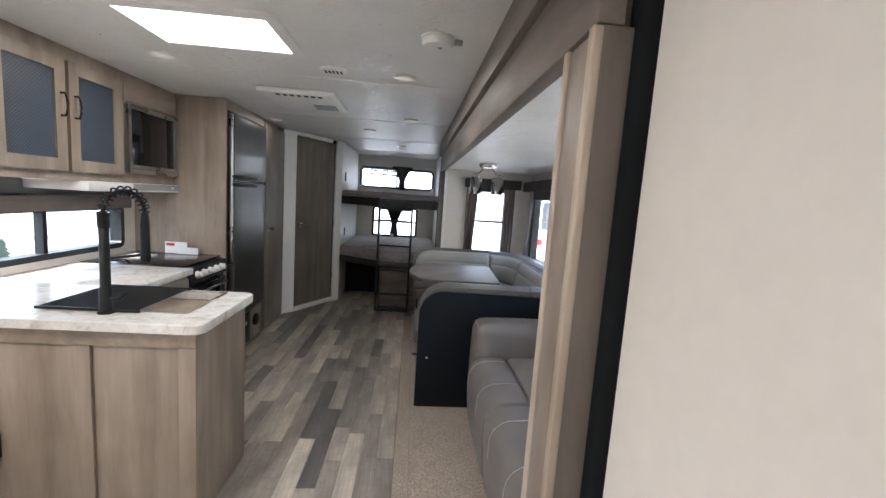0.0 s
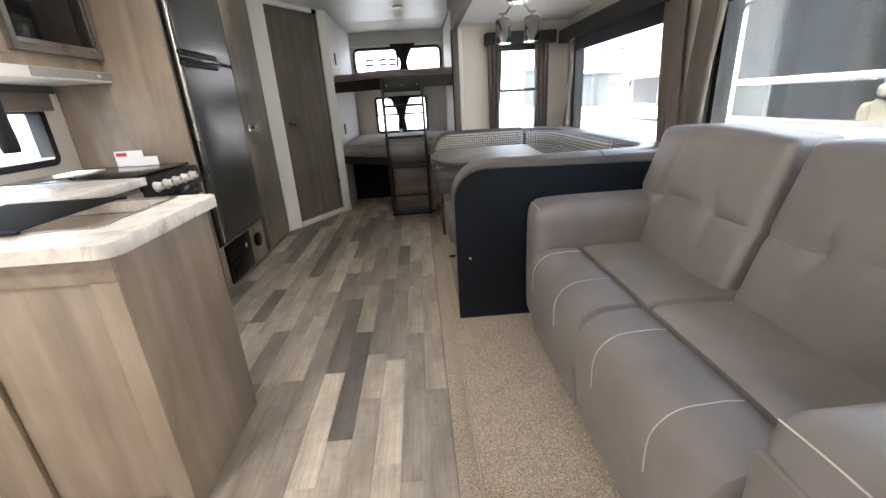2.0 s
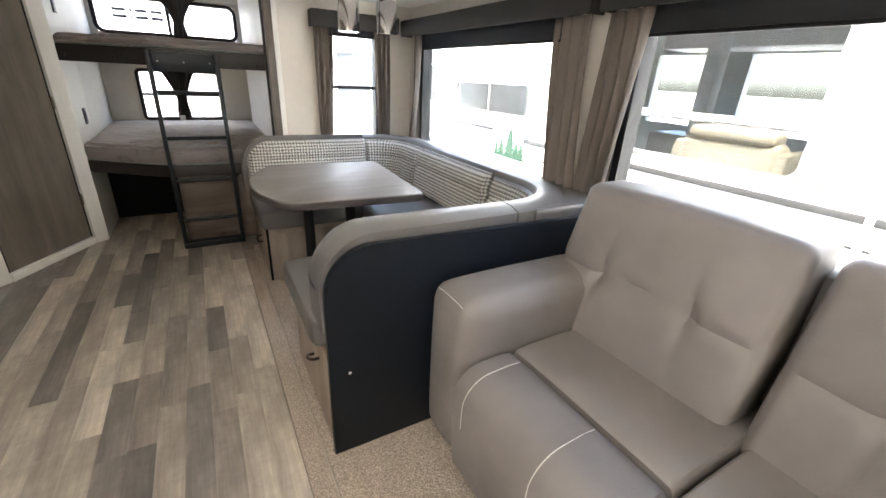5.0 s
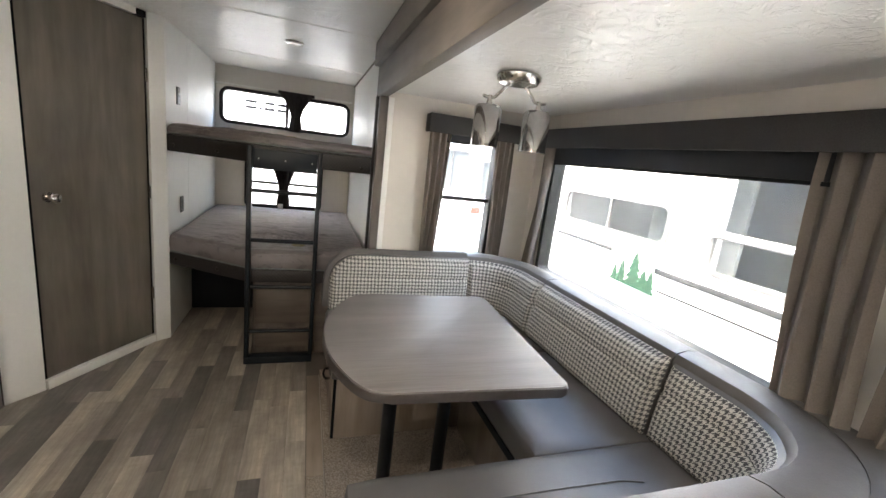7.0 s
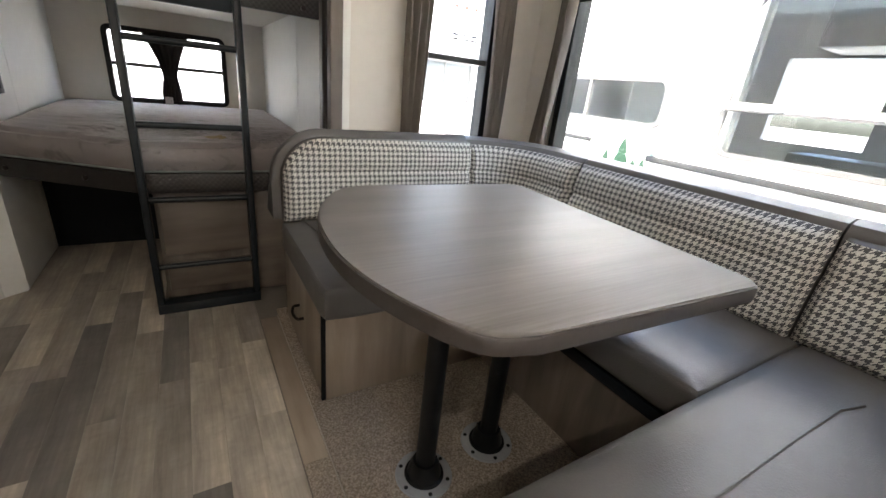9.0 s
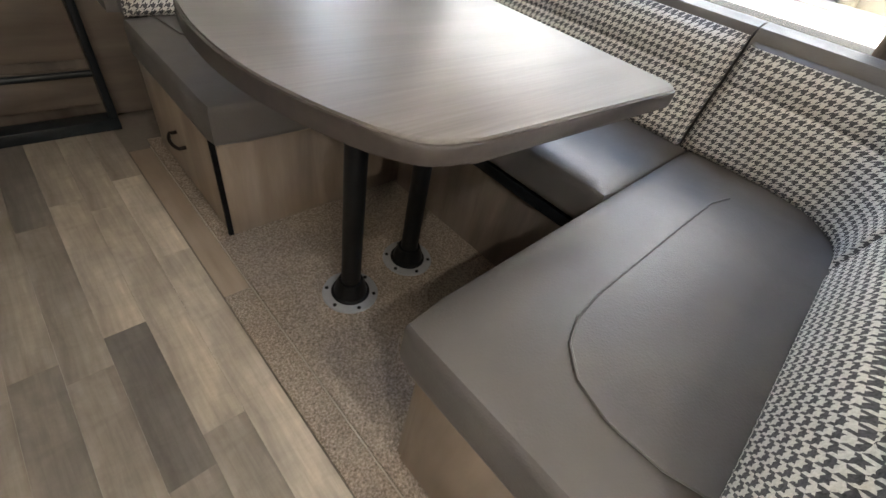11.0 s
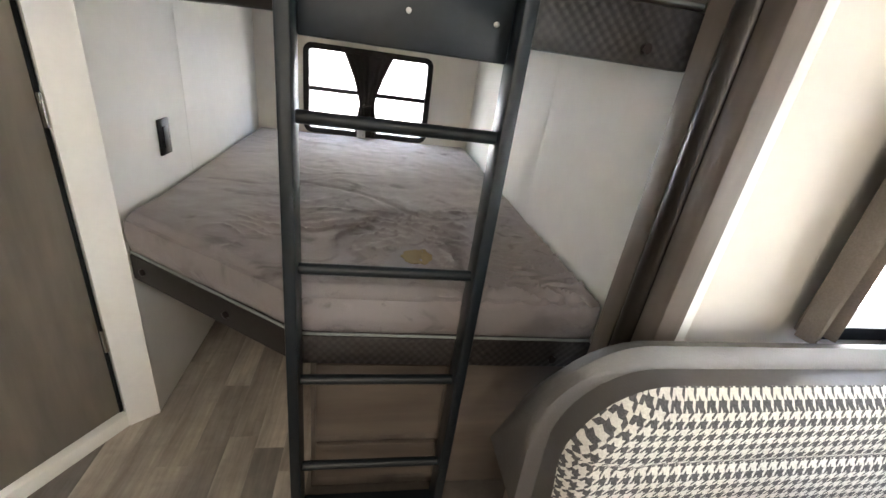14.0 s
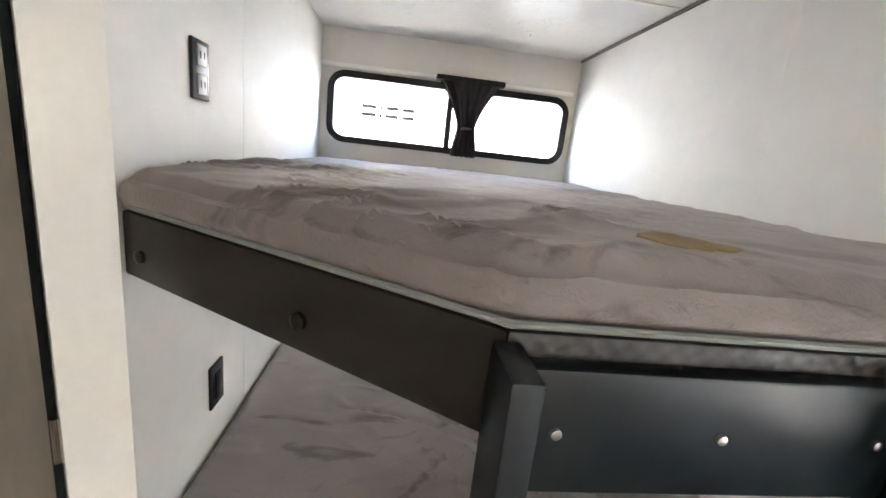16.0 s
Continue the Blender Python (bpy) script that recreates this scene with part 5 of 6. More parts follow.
part("head", lathe(bmesh.new(), (ex, ey, ez + 0.195), [(0.016, 0.0), (0.02, 0.01), (0.02, 0.04), (0.012, 0.05)], 16), "black", ext)
part("trigger", tube(bmesh.new(), [(ex + 0.035, ey, ez + 0.255), (ex, ey, ez + 0.245), (ex - 0.035, ey - 0.01, ez + 0.235), (ex - 0.045, ey - 0.01, ez + 0.20)], [0.008, 0.011, 0.009, 0.006], 8), "black", ext)
part("nozzle", tube(bmesh.new(), [(ex - 0.02, ey - 0.01, ez + 0.225), (ex - 0.05, ey - 0.015, ez + 0.228)], [0.008, 0.01], 10), "white_plastic", ext)
part("bracket", boxed(ex + 0.02, ex + 0.05, ey + 0.0, ISL_Y0 + 0.017, ez + 0.09, ez + 0.2, 0.004), "black", ext)
ext.location += Vector((0.055, 0.0, 0.05))

rg = thing("gas_range", (-1.4, 2.33, 0), "black slide-in gas range with white control knobs", "stove")
RX, RY0, RY1, RT = -1.09, 2.055, 2.60, 0.875
part("body", boxed(LEFT, RX, RY0, RY1, 0.0, 0.77, 0.004), "appliance", rg)
part("oven_door", boxed(RX, RX + 0.02, RY0 + 0.01, RY1 - 0.01, 0.22, 0.735, 0.006), "appliance", rg)
part("oven_handle", tube(bmesh.new(), [(RX + 0.02, RY0 + 0.05, 0.70), (RX + 0.05, RY0 + 0.06, 0.70), (RX + 0.05, RY1 - 0.06, 0.70), (RX + 0.02, RY1 - 0.05, 0.70)], 0.009, 10), "steel", rg)
part("control_panel", upright(bmesh.new(), [(RX - 0.06, 0.77), (RX + 0.035, 0.77), (RX + 0.02, 0.865), (RX - 0.06, 0.87)], RY0, RY1, 0.003), "black", rg)
for i in range(5):
    y = RY0 + 0.10 + i * 0.085
    p = Vector((RX + 0.028, y, 0.818))
    n_ = Vector((0.98, 0, 0.17))
    kn = part("control_knob", tube(bmesh.new(), [p, p + n_ * 0.006, p + n_ * 0.007, p + n_ * 0.03, p + n_ * 0.034], [0.027, 0.027, 0.022, 0.02, 0.016], 18), "white_plastic", rg, "white control knob")
    part("pointer", boxed(p.x + 0.031, p.x + 0.036, y - 0.003, y + 0.003, 0.806, 0.838), "steel", kn)
part("glass_cover", boxed(LEFT + 0.02, RX - 0.02, RY0 + 0.005, RY1 - 0.005, 0.872, 0.888, 0.004), "appliance", rg, "folding black glass cooktop cover")
bm = bmesh.new()
pk = thing("user_leaflet", (-1.42, 2.55, 0.89), "small stack of white printed leaflets standing on the range", "leaflet")
part("card", boxed(-1.50, -1.34, 2.562, 2.566, 0.889, 0.975), "paper", pk)
part("card", boxed(-1.40, -1.25, 2.54, 2.543, 0.889, 0.94), "paper", pk)
part("printed_stripe", boxed(-1.49, -1.43, 2.5605, 2.562, 0.945, 0.965), "red", pk)
solid("user_manual", boxed(-1.62, -1.47, 2.25, 2.42, 0.889, 0.897, 0.002), "paper", "white folded manual lying on the range", "paper", "")

up = thing("upper_cabinet", (-1.6, 1.4, 1.44), "greige wood upper cabinet with slate-blue woven door panels", "cabinet")
UX = -1.45
part("body", boxed(LEFT, UX - 0.02, 0.80, 2.05, 1.415, CEIL - 0.001, 0.002), "cabinet", up)
part("face_frame", slab("x", UX - 0.02, UX - 0.001, 0.80, 2.05, 1.40, CEIL - 0.001, []), "cabinet", up)
for y0, y1, hy in ((0.85, 1.225, 0.9), (1.245, 1.63, 1.60), (1.652, 2.035, 1.685)):
    w = 0.062
    z0, z1 = 1.445, 2.0
    d = part("door", slab("x", UX, UX + 0.018, y0, y1, z0, z1, [(y0 + w, y1 - w, z0 + w, z1 - w)]), "cabinet", up)
    part("panel", boxed(UX + 0.002, UX + 0.008, y0 + w, y1 - w, z0 + w, z1 - w), "blue_panel", d, "slate-blue woven panel")
    handle(d, (UX + 0.018, hy, 1.72), (UX + 0.018, hy, 1.83), (1, 0, 0), 0.0055, 0.03)

mcab = thing("microwave_cabinet", (-1.6, 2.33, 1.44), "greige wood cabinet around the built-in microwave", "cabinet")
part("body", slab("x", LEFT, UX - 0.001, 2.052, 2.618, 1.40, CEIL - 0.001, []), "cabinet", mcab)
part("top_panel", boxed(UX, UX + 0.014, 2.065, 2.61, 1.90, 2.04, 0.004), "cabinet_h", mcab)
mic = thing("microwave", (-1.45, 2.33, 1.46), "black built-in microwave with a stainless trim frame", "microwave")
part("frame", ring("x", UX, UX + 0.03, 2.07, 2.605, 1.462, 1.885, 0.008, 0.028), "steel", mic)
part("door", boxed(UX, UX + 0.022, 2.098, 2.48, 1.49, 1.857, 0.003), "appliance", mic)
part("control_strip", boxed(UX, UX + 0.0225, 2.484, 2.577, 1.49, 1.857, 0.003), "appliance", mic)
part("vent_strip", boxed(UX + 0.001, UX + 0.026, 2.098, 2.577, 1.492, 1.515, 0.003), "steel", mic)

hood = thing("range_hood", (-1.5, 2.2, 1.33), "white slim range hood under the cabinets", "hood")
part("shell", prism(bmesh.new(), [(LEFT, 1.72), (UX + 0.0, 1.72), (UX + 0.03, 1.74), (UX + 0.03, 2.615), (LEFT, 2.615)], 1.345, 1.398, 0.006), "white_plastic", hood)
part("control_face", boxed(UX + 0.03, UX + 0.036, 2.1, 2.61, 1.355, 1.395, 0.002), "grey_plastic", hood, "dark control face")
part("switch", boxed(UX + 0.036, UX + 0.04, 2.50, 2.53, 1.368, 1.382, 0.002), "white_plastic", hood)
cl = thing("puck_light", (-1.55, 1.5, 1.4), "round white puck light under the cabinet", "lamp")
part("lens", lathe(bmesh.new(), (-1.53, 1.55, 1.39), [(0.04, 0.0), (0.05, 0.006), (0.052, 0.025)], 20), "white_plastic", cl)
solid("backsplash", boxed(LEFT, LEFT + 0.012, 0.75, 2.6, 1.305, 1.399), "backsplash", "grey wood-grain backsplash under the cabinets", "backsplash")
solid("window_valance_board", boxed(LEFT, LEFT + 0.06, 0.75, 2.5, 1.215, 1.304, 0.004), "fascia", "brown wooden valance board over the kitchen window", "trim")

# Fridge wall
tall = thing("fridge_cabinet", (-1.4, 3.0, 0), "tall greige wood cabinet around the fridge", "cabinet")
FX = -1.085
part("side_panel", boxed(LEFT, FX, 2.62, 2.645, 0.0, CEIL - 0.002, 0.002), "cabinet", tall)
part("top_rail", boxed(FX - 0.02, FX, 2.646, 3.40, 1.995, CEIL - 0.002, 0.002), "cabinet_h", tall)
part("back_side", boxed(LEFT, FX - 0.01, 3.40, 3.42, 0.0, CEIL - 0.002), "cabinet", tall)
part("base_rail", boxed(FX - 0.03, FX - 0.005, 2.646, 3.398, 0.0, 0.31, 0.002), "cabinet", tall)
fr = thing("refrigerator", (-1.4, 3.0, 0.32), "dark stainless two-door refrigerator with black trim", "refrigerator")
part("body", boxed(LEFT + 0.02, FX - 0.002, 2.655, 3.39, 0.312, 1.99), "black", fr)
for z0, z1 in ((0.335, 1.455), (1.475, 1.97)):
    d = part("door", pillow(FX - 0.001, FX + 0.035, 2.70, 3.385, z0, z1, 0.012, (0.006, 0, 0), 8), "fridge", fr)
    z = z1 - 0.02 if z0 < 1 else z0 + 0.02
    part("handle", boxed(FX + 0.03, FX + 0.062, 2.66, 3.1, z - 0.014, z + 0.014, 0.008), "black", d, "black bar handle")
part("hinge_post", boxed(FX, FX + 0.03, 2.672, 2.692, 0.335, 1.97, 0.006), "steel", fr, "steel edge trim")
part("handle_trim", boxed(FX + 0.05, FX + 0.066, 2.655, 3.12, 1.46, 1.47, 0.003), "chrome", fr)
fur = thing("furnace_grille", (-1.08, 2.95, 0.02), "black louvred furnace door near the floor", "vent")
part("door", boxed(FX - 0.004, FX + 0.012, 2.70, 3.10, 0.03, 0.30, 0.005), "black", fur)
for z in (0.07, 0.1, 0.13, 0.16):
    part("louvre", boxed(FX + 0.012, FX + 0.018, 2.74, 2.98, z, z + 0.012, 0.002), "black", fur)
part("sticker", boxed(FX + 0.0122, FX + 0.0132, 2.99, 3.02, 0.20, 0.23), "paper", fur, "white sticker")
dv = thing("duct_vent", (-1.08, 3.25, 0.18), "round black heating duct outlet in the cabinet", "vent")
part("collar", tube(bmesh.new(), [(FX - 0.004, 3.25, 0.18), (FX + 0.014, 3.25, 0.18), (FX + 0.02, 3.25, 0.18)], [0.055, 0.055, 0.04], 20), "black", dv)

pan = thing("door_2", (-1.08, 3.65, 0), "tall grey-brown laminate pantry door with nickel knob", "door", kind="structure")
part("frame", boxed(LEFT, FX - 0.006, 3.422, 4.04, 0.0, CEIL - 0.002), "fascia_v", pan)
part("leaf", boxed(FX - 0.005, FX + 0.016, 3.43, 3.985, 0.03, 2.02, 0.003), "door", pan)
lever(pan, Vector((FX + 0.016, 3.50, 1.03)), Vector((1, 0, 0)), Vector((0, 1, 0)))
part("edge_strip", boxed(FX - 0.004, FX + 0.013, 3.986, 3.995, 0.03, 2.02), "rubber", pan)

# ---- ceiling fittings ----
skl = thing("skylight", (-0.53, 1.22, CEIL), "rectangular roof skylight with a white flared frame", "skylight", kind="structure")
part("frame", ring("z", CEIL - 0.012, CEIL + 0.001, -0.86, -0.20, 0.99, 1.46, 0.05, 0.05), "white_plastic", skl)
bm = bmesh.new()
for b in ((-0.83, -0.811, 1.02, 1.43), (-0.249, -0.23, 1.02, 1.43), (-0.81, -0.25, 1.02, 1.039), (-0.81, -0.25, 1.411, 1.43)):
    box(bm, b[0], b[1], b[2], b[3], CEIL + 0.002, CEIL + 0.14)
part("well", bm, "white_plastic", skl)
dome = part("dome", boxed(-0.83, -0.23, 1.02, 1.43, CEIL + 0.142, CEIL + 0.146), "dome", skl, "frosted white acrylic dome")

ac = thing("ceiling_air_vent", (-0.45, 2.4, CEIL), "white ceiling air conditioner grille", "vent")
part("shroud", boxed(-0.69, -0.20, 2.12, 2.66, CEIL - 0.035, CEIL - 0.001, 0.014, 3), "white_plastic", ac)
for i in range(7):
    x = -0.58 + i * 0.045
    part("slot", boxed(x, x + 0.025, 2.16, 2.2, CEIL - 0.0365, CEIL - 0.0345), "rubber", ac)
for i in range(6):
    y = 2.42 + i * 0.028
    part("louvre", boxed(-0.40, -0.24, y, y + 0.014, CEIL - 0.04, CEIL - 0.035, 0.001), "grey_plastic", ac)
sm = thing("smoke_detector", (0.41, 1.08, CEIL), "round white smoke detector on the ceiling", "smoke detector")
part("housing", lathe(bmesh.new(), (0.41, 1.08, CEIL - 0.04), [(0.03, 0.0), (0.058, 0.006), (0.064, 0.02), (0.064, 0.03), (0.07, 0.032), (0.07, 0.0395)], 32), "white_plastic", sm)
part("test_button", lathe(bmesh.new(), (0.42, 1.07, CEIL - 0.043), [(0.008, 0.0), (0.01, 0.004)], 12), "grey_plastic", sm)
part("tab", boxed(0.475, 0.51, 1.07, 1.09, CEIL - 0.02, CEIL - 0.001, 0.003), "grey_plastic", sm)
sv = thing("ceiling_speaker_vent", (-0.11, 1.65, CEIL), "small round white slotted ceiling vent", "vent")
part("disc", lathe(bmesh.new(), (-0.11, 1.65, CEIL - 0.012), [(0.05, 0.0), (0.068, 0.004), (0.07, 0.0115)], 28), "white_plastic", sv)
for i in range(5):
    part("slot", boxed(-0.155 + i * 0.02, -0.145 + i * 0.02, 1.625, 1.675, CEIL - 0.013, CEIL - 0.0115), "rubber", sv)
# Faint lens emission is added; these downlights are unlit.
GLOW = Mat("frosted_lens_added_glow", 0.5)
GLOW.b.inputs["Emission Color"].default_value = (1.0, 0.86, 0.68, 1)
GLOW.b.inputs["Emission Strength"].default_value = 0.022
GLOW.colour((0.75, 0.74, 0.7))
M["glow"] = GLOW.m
# Last two downlights are unseen, added to hold the front fill lamps.
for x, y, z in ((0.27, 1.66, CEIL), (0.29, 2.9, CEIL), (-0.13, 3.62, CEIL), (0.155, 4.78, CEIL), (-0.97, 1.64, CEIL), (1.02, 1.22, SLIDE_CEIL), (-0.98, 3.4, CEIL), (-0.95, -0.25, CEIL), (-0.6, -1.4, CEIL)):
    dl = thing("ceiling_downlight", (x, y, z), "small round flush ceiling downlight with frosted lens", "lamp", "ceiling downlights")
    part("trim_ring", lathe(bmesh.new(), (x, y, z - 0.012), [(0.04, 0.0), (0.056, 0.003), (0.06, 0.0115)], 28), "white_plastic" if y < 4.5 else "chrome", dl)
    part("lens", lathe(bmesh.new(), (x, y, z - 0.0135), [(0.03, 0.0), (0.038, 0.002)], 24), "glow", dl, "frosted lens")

# ---- carpet ----
cp = thing("carpet", (1.0, 2.2, 0), "tan cut-pile carpet in the slide-out", "carpet", kind="structure")
part("pile", boxed(0.405, SLIDE_X, SLIDE_Y0, SLIDE_Y1, -0.002, 0.010, 0.003), "carpet", cp)
part("edge_strip", boxed(0.325, 0.398, 0.23, 3.30, -0.002, 0.007, 0.004), "carpet", cp)
part("edge_strip", boxed(0.325, 0.398, 3.302, 4.16, -0.002, 0.004, 0.002), "cabinet_h", cp, "smooth laminate edge strip")
part("binding_line", tube(bmesh.new(), [(0.4, 0.23, 0.0075), (0.4, 4.16, 0.0075)], 0.0028, 6), "binding", cp, "pale binding line")

# ---- outside ----
solid("ground", boxed(-400, 400, -400, 400, -1.0, -0.9), "ground", "grey gravel lot around the parked trailers", "ground")


def pane_on(parent, axis, a, sign, u0, u1, v0, v1, r, bars=()):
    w = part("window", ring(axis, a, a + sign * 0.03, u0, u1, v0, v1, r, 0.035), "ext_frame", parent)
    lo, hi = sorted((a - sign * 0.02, a + sign * 0.004))
    part("pane", slab(axis, lo, hi, u0 + 0.02, u1 - 0.02, v0 + 0.02, v1 - 0.02), "tinted" if parent.name.startswith("motorhome") else "ext_dark", w, "tinted pane", smooth=False).visible_shadow = False
    for at in bars:
        lo, hi = sorted((a + sign * 0.005, a + sign * 0.03))
        part("mullion", slab(axis, lo, hi, at - 0.012, at + 0.012, v0 + 0.03, v1 - 0.03), "ext_frame", w)
    return w


NX = 3.15
nb = thing("motorhome", (4.4, 4, -0.9), "white motorhome parked alongside with a large window on a furnished cabin", "vehicle")
HOLES = [(4.32, 5.75, 0.97, 1.27), (1.94, 3.86, 0.86, 1.78), (0.2, 1.1, 1.3, 1.9)]
part("side_wall", slab("x", NX, NX + 0.04, -1.2, 5.93, -0.35, 2.35, HOLES), "ext_white", nb, smooth=False)
part("far_side", slab("x", NX + 2.3, NX + 2.4, -1.2, 5.93, -0.35, 2.35, [(0.3, 1.6, 0.8, 1.7), (1.9, 2.5, 0.7, 1.75), (2.75, 3.5, 0.9, 1.7), (3.75, 4.6, 0.9, 1.7)]), "cabin_grey", nb, smooth=False)
part("cabin_floor", boxed(NX + 0.041, NX + 2.29, -1.19, 5.92, -0.35, 0.2), "ext_grey", nb)
part("cabin_lining", boxed(NX + 0.041, NX + 2.29, -1.09, 5.82, 2.28, 2.345), "cabin_grey", nb)
part("end_wall", boxed(NX + 0.041, NX + 2.29, -1.2, -1.1, 0.21, 2.27), "cabin_grey", nb)
part("end_wall", boxed(NX + 0.041, NX + 2.29, 5.83, 5.92, 0.21, 2.27), "cabin_grey", nb)
part("partition", boxed(NX + 0.5, NX + 0.54, 4.05, 5.0, 0.21, 2.27), "cabin_grey", nb)
part("cabin_locker", boxed(NX + 1.75, NX + 2.28, 1.9, 4.2, 1.72, 2.2, 0.02), "cabin_dark", nb)
part("cabin_counter", boxed(NX + 1.7, NX + 2.28, 2.9, 4.1, 0.21, 0.84, 0.02), "cabin_dark", nb)
part("cabin_post", boxed(NX + 0.9, NX + 1.02, 3.05, 3.18, 0.21, 2.27, 0.01), "cabin_dark", nb)
part("cabin_post", boxed(NX + 1.6, NX + 1.7, 2.35, 2.5, 0.21, 2.27, 0.01), "cabin_dark", nb)
st = part("cabin_seat", pillow(NX + 0.12, NX + 0.75, 2.03, 2.78, 0.42, 0.80, 0.05, (0.02, 0, 0.02), 8), "tan", nb, "tan upholstered seat")
part("seat_back", pillow(NX + 0.10, NX + 0.30, 2.09, 2.72, 0.62, 1.02, 0.06, (0.03, 0, 0.02), 10), "tan", st)
part("headrest", pillow(NX + 0.08, NX + 0.26, 2.13, 2.68, 1.0, 1.09, 0.035, (0.01, 0, 0.01), 8), "tan", st)
for yy in (2.03, 2.70):
    part("arm", pillow(NX + 0.10, NX + 0.6, yy, yy + 0.09, 0.45, 0.97, 0.035, (0, 0.01, 0.01), 8), "tan", st)
part("badge", tube(bmesh.new(), [(NX + 2.20, 2.2, 1.42), (NX + 2.215, 2.2, 1.42)], 0.09, 20), "badge_yellow", nb, "round yellow badge")
part("roof", boxed(NX + 0.01, NX + 2.39, -1.15, 5.9, 2.352, 2.47, 0.05), "ext_white", nb)
pane_on(nb, "x", NX, -1, 4.29, 5.78, 0.94, 1.30, 0.1, (5.02,))
pane_on(nb, "x", NX, -1, 1.89, 3.91, 0.83, 1.81, 0.12, ())
pane_on(nb, "x", NX, -1, 0.17, 1.13, 1.27, 1.93, 0.1, ())
part("window_bar", tube(bmesh.new(), [(NX - 0.045, 1.92, 1.13), (NX - 0.045, 3.88, 1.13)], 0.016, 10), "steel", nb, "bright metal window rail")
part("window_bar", boxed(NX - 0.03, NX - 0.012, 1.93, 3.87, 1.145, 1.17, 0.004), "grey_plastic", nb)
part("cab_trim", boxed(NX - 0.02, NX + 0.01, 1.53, 1.57, -0.3, 2.3, 0.006), "ext_grey", nb)
part("grab_rail", tube(bmesh.new(), [(NX - 0.01, 1.82, 0.78), (NX - 0.05, 1.79, 0.86), (NX - 0.06, 1.70, 1.04), (NX - 0.05, 1.63, 1.13), (NX - 0.01, 1.60, 1.15)], 0.01, 8), "steel", nb)
part("door_latch", boxed(NX - 0.05, NX + 0.01, 1.575, 1.64, 1.03, 1.16, 0.012), "grey_plastic", nb)
latch = part("lock_plate", boxed(NX - 0.03, NX + 0.01, 1.42, 1.50, 0.93, 1.09, 0.012), "steel", nb, "bright recessed lock plate")
part("lock_pull", boxed(NX - 0.04, NX - 0.03, 1.435, 1.485, 0.96, 1.04, 0.006), "grey_plastic", latch)
part("belt_stripe", boxed(NX - 0.012, NX + 0.01, 4.9, 5.85, 0.765, 0.80, 0.003), "ext_stripe", nb)
part("belt_stripe", boxed(NX - 0.012, NX + 0.01, 0.4, 4.35, 0.70, 0.745, 0.003), "ext_stripe", nb)
part("fold_seam", boxed(NX - 0.006, NX + 0.01, 0.4, 4.3, 0.555, 0.57), "ext_stripe", nb)
part("corner_trim", boxed(NX - 0.02, NX + 0.02, 5.87, 5.94, -0.3, 2.3, 0.006), "ext_grey", nb)
part("decal_panel", boxed(NX - 0.008, NX + 0.01, 4.30, 4.90, 0.44, 0.82, 0.002), "decal", nb, "pale green decal panel")
bm = bmesh.new()
for k, (yc, h, w) in enumerate(((4.80, 0.16, 0.06), (4.71, 0.22, 0.08), (4.56, 0.33, 0.12), (4.44, 0.18, 0.10), (4.36, 0.2, 0.07))):
    for lvl in range(4):
        f = lvl / 4
        dx = NX - 0.014 - 0.002 * k - 0.0004 * lvl
        a = bm.verts.new((dx, yc - w * (1 - f * 0.8), 0.51 + h * f * 0.9))
        b = bm.verts.new((dx, yc + w * (1 - f * 0.8), 0.51 + h * f * 0.9))
        c_ = bm.verts.new((dx, yc, 0.51 + h * (f * 0.9 + 0.4)))
        bm.faces.new((a, b, c_))
part("tree_decal", bm, "green", nb, "green pine tree decal", smooth=False)
part("marker_light", lathe(bmesh.new(), (NX - 0.02, 4.3, 0.78), [(0.035, 0.0), (0.05, 0.03), (0.05, 0.06), (0.035, 0.09)], 14), "ext_grey", nb)
for y in (1.0, 4.9):
    wv = part("wheel", tube(bmesh.new(), [(NX + 0.02, y, -0.5), (NX + 0.28, y, -0.5)], 0.4, 28), "tyre", nb)
    part("rim", tube(bmesh.new(), [(NX + 0.005, y, -0.5), (NX + 0.03, y, -0.5)], 0.22, 20), "steel", wv)


bt = thing("travel_trailer", (0.2, 9.5, -0.9), "white travel trailer parked behind with grey lettering bars", "vehicle")
BY = 9.2
# Unseen top is carried up to block sky from the upper bunk window.
part("body", boxed(-3.6, 6.6, BY, BY + 2.4, -0.3, 3.0, 0.1, 4), "ext_white", bt)
part("belt_stripe", boxed(-3.5, 6.5, BY - 0.012, BY + 0.01, -0.05, 0.1), "ext_grey", bt)
pane_on(bt, "y", BY, -1, 2.55, 3.2, 0.92, 1.66, 0.05, (2.87,))
pane_on(bt, "y", BY, -1, 3.5, 4.66, 0.85, 1.52, 0.06, (4.1,))
part("grey_band", boxed(3.4, 6.4, BY - 0.014, BY + 0.01, 1.58, 1.80, 0.004), "ext_grey", bt, "grey painted band")
for x in (4.22, 4.42, 4.62):
    part("marker_lamp", tube(bmesh.new(), [(x, BY + 0.01, 2.38), (x, BY - 0.025, 2.38)], [0.035, 0.025], 12), "amber", bt, "small red marker lamp")
for x, w in ((4.18, 0.13), (4.34, 0.03), (4.40, 0.13), (4.56, 0.14)):
    for v0, v1 in ((1.875, 1.90), (1.945, 1.97)):
        part("letter_bar", boxed(x, x + w, BY - 0.012, BY + 0.01, v0, v1), "lettering", bt)
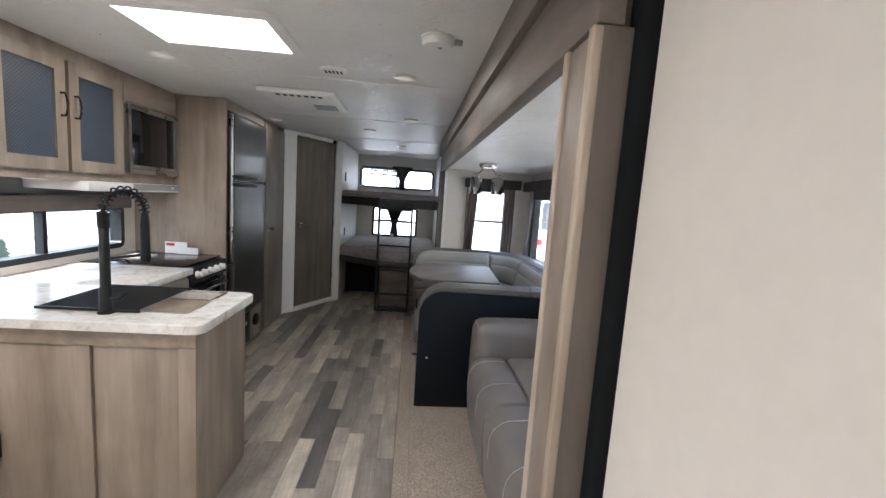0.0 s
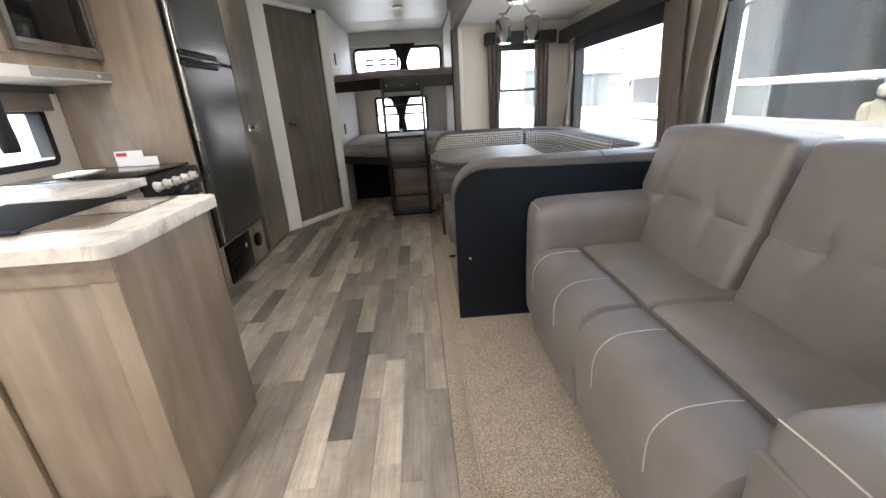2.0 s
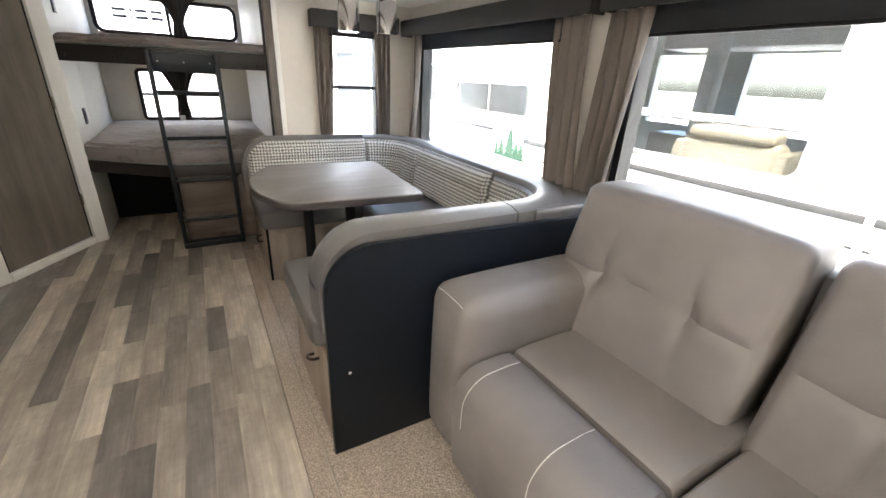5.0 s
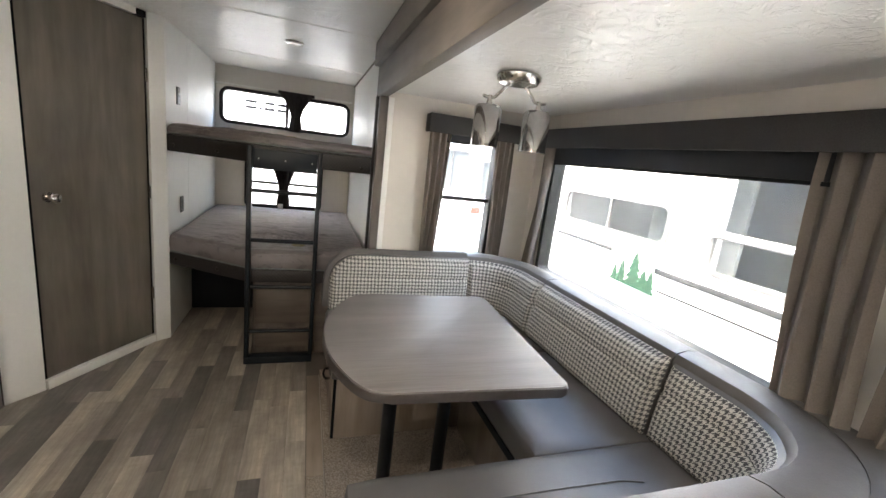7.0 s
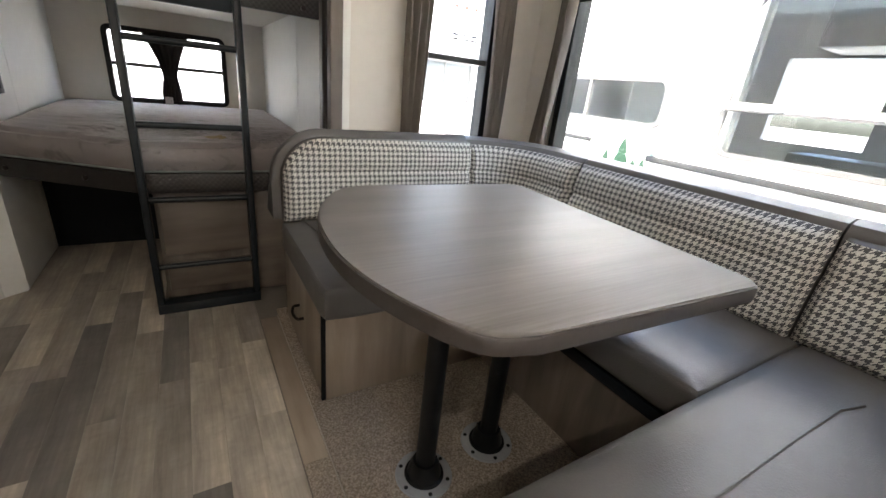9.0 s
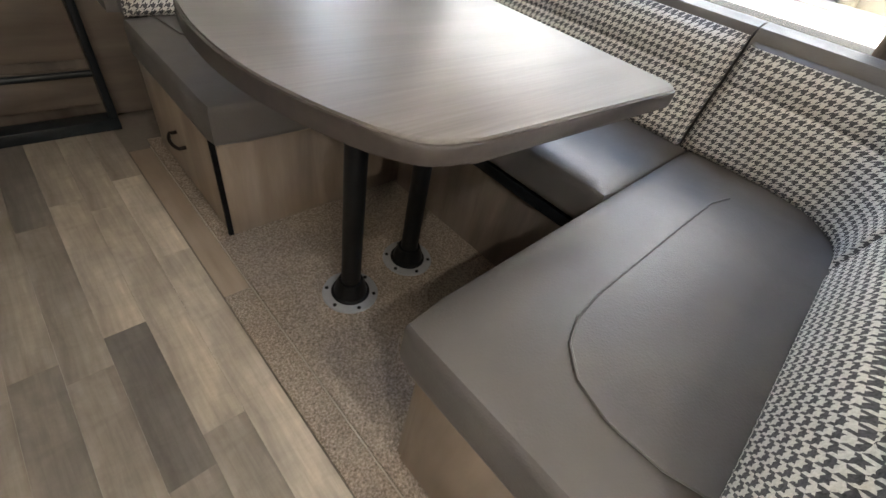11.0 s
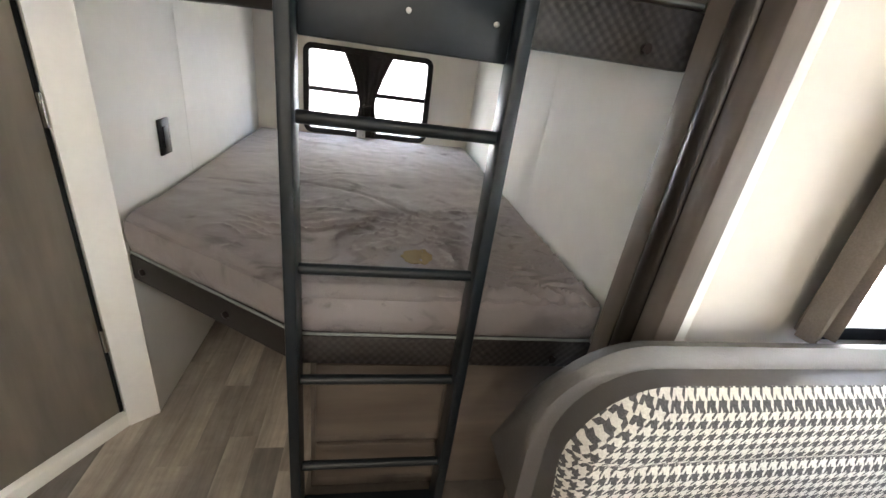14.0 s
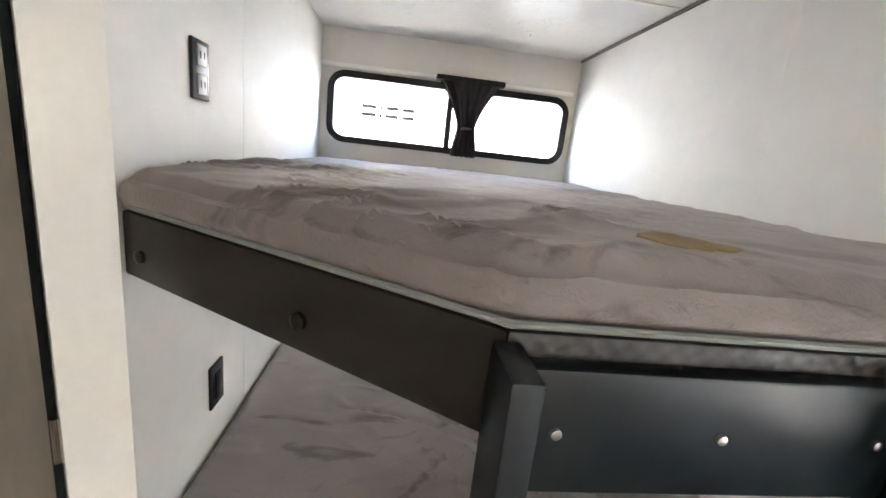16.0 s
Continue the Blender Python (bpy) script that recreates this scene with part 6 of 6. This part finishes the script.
part("spare_cover", tube(bmesh.new(), [(4.5, BY + 0.01, 0.42), (4.5, BY - 0.14, 0.42), (4.5, BY - 0.17, 0.42)], [0.27, 0.27, 0.24], 28), "ext_grey", bt, "round grey spare wheel cover")
pane_on(bt, "y", BY, -1, -2.8, -1.8, 0.9, 1.5, 0.08, (-2.3,))
for i, (u, w) in enumerate(((-0.70, 0.17), (-0.49, 0.03), (-0.42, 0.15), (-0.23, 0.15))):
    for v0, v1 in ((1.885, 1.925), (1.975, 2.015)):
        part("letter_bar", boxed(u, u + w, BY - 0.012, BY + 0.01, v0, v1), "lettering", bt)
part("tail_light", boxed(3.38, 3.56, BY - 0.03, BY + 0.01, 0.47, 0.61, 0.01), "amber", bt, "red tail light")
for x in (-1.5, 1.2):
    wv = part("wheel", tube(bmesh.new(), [(x, BY + 0.02, -0.55), (x, BY + 0.26, -0.55)], 0.35, 28), "tyre", bt)
    part("rim", tube(bmesh.new(), [(x, BY + 0.005, -0.55), (x, BY + 0.03, -0.55)], 0.2, 20), "steel", wv)

lt = thing("travel_trailer", (-5.5, 2.5, -0.9), "white travel trailer parked on the kitchen side with grey stripes", "vehicle")
LX = -4.2
part("body", boxed(LX - 2.4, LX, -3, 8, -0.3, 2.5, 0.1, 4), "ext_white", lt)
part("belt_stripe", boxed(LX - 0.01, LX + 0.012, -2.9, 7.9, 0.95, 1.08), "ext_grey", lt)
part("belt_stripe", boxed(LX - 0.01, LX + 0.012, -2.9, 7.9, 0.6, 0.66), "ext_grey", lt)
bm = bmesh.new()
for yc, h, w in ((3.75, 0.2, 0.12), (3.87, 0.26, 0.14), (4.02, 0.42, 0.2), (4.2, 0.24, 0.14)):
    for lvl in range(4):
        f = lvl / 4
        q = [bm.verts.new((LX + 0.016 + (yc - 3.7) * 0.02 + 0.0004 * lvl, yc + s * w * (1 - f * 0.8), 0.42 + h * (f * 0.9 + e))) for s, e in ((-1, 0), (1, 0), (0, 0.4))]
        bm.faces.new(q)
part("tree_decal", bm, "green", lt, "green pine tree decal", smooth=False)
for y in (0.5, 1.5):
    wv = part("wheel", tube(bmesh.new(), [(LX - 0.26, y, -0.55), (LX - 0.02, y, -0.55)], 0.35, 28), "tyre", lt)
    part("rim", tube(bmesh.new(), [(LX - 0.03, y, -0.55), (LX - 0.005, y, -0.55)], 0.2, 20), "steel", wv)

# ---- floor boards ----
rng = random.Random(7)
PW = 0.092
boards = {}
rows_ = []
x = 0.322
while x > -1.15:
    rows_.append((x - PW, x))
    x -= PW
count = 0
extra = bmesh.new()


def lay(x0, x1, y0, y1):
    global count
    w, l = round(x1 - x0 - 0.0005, 4), round(y1 - y0 - 0.0006, 4)
    if count < 300 and y0 > -0.75:
        key = (w, l)
        if key not in boards:
            bm = box(bmesh.new(), -w / 2, w / 2, -l / 2, l / 2, -0.004, 0.0)
            boards[key] = mesh_of("plank", bm, "plank", False)
        ob = new("plank", boards[key])
        ob.location = ((x0 + x1) / 2, (y0 + y1) / 2, rng.uniform(-0.0004, 0.0))
        ob.parent = floor
        count += 1
    else:
        box(extra, x0 + 0.0006, x1 - 0.0006, y0 + 0.0007, y1 - 0.0007, -0.004, -0.0002)


for x0, x1 in rows_:
    y = -2.1 - rng.uniform(0, 0.4)
    last = 4.44 if x1 > -0.02 else (6.2 if x1 > -0.62 else 4.9)
    while y < last:
        l = rng.choice((0.32, 0.45, 0.6, 0.75, 0.9))
        y1 = min(y + l, last)
        if y1 - y > 0.04:
            lay(x0, x1, y, y1)
        y = y1
for k in range(7):
    y = -2.1
    while y < 0.9:
        lay(-1.15 - PW * (k + 1) + 0.0, -1.15 - PW * k, y, min(y + 0.52, 0.95))
        y += 0.52
rest = part("plank_rest", extra, "plank", floor, "grey-brown printed boards", smooth=False)
rest["kind"] = "stuff"
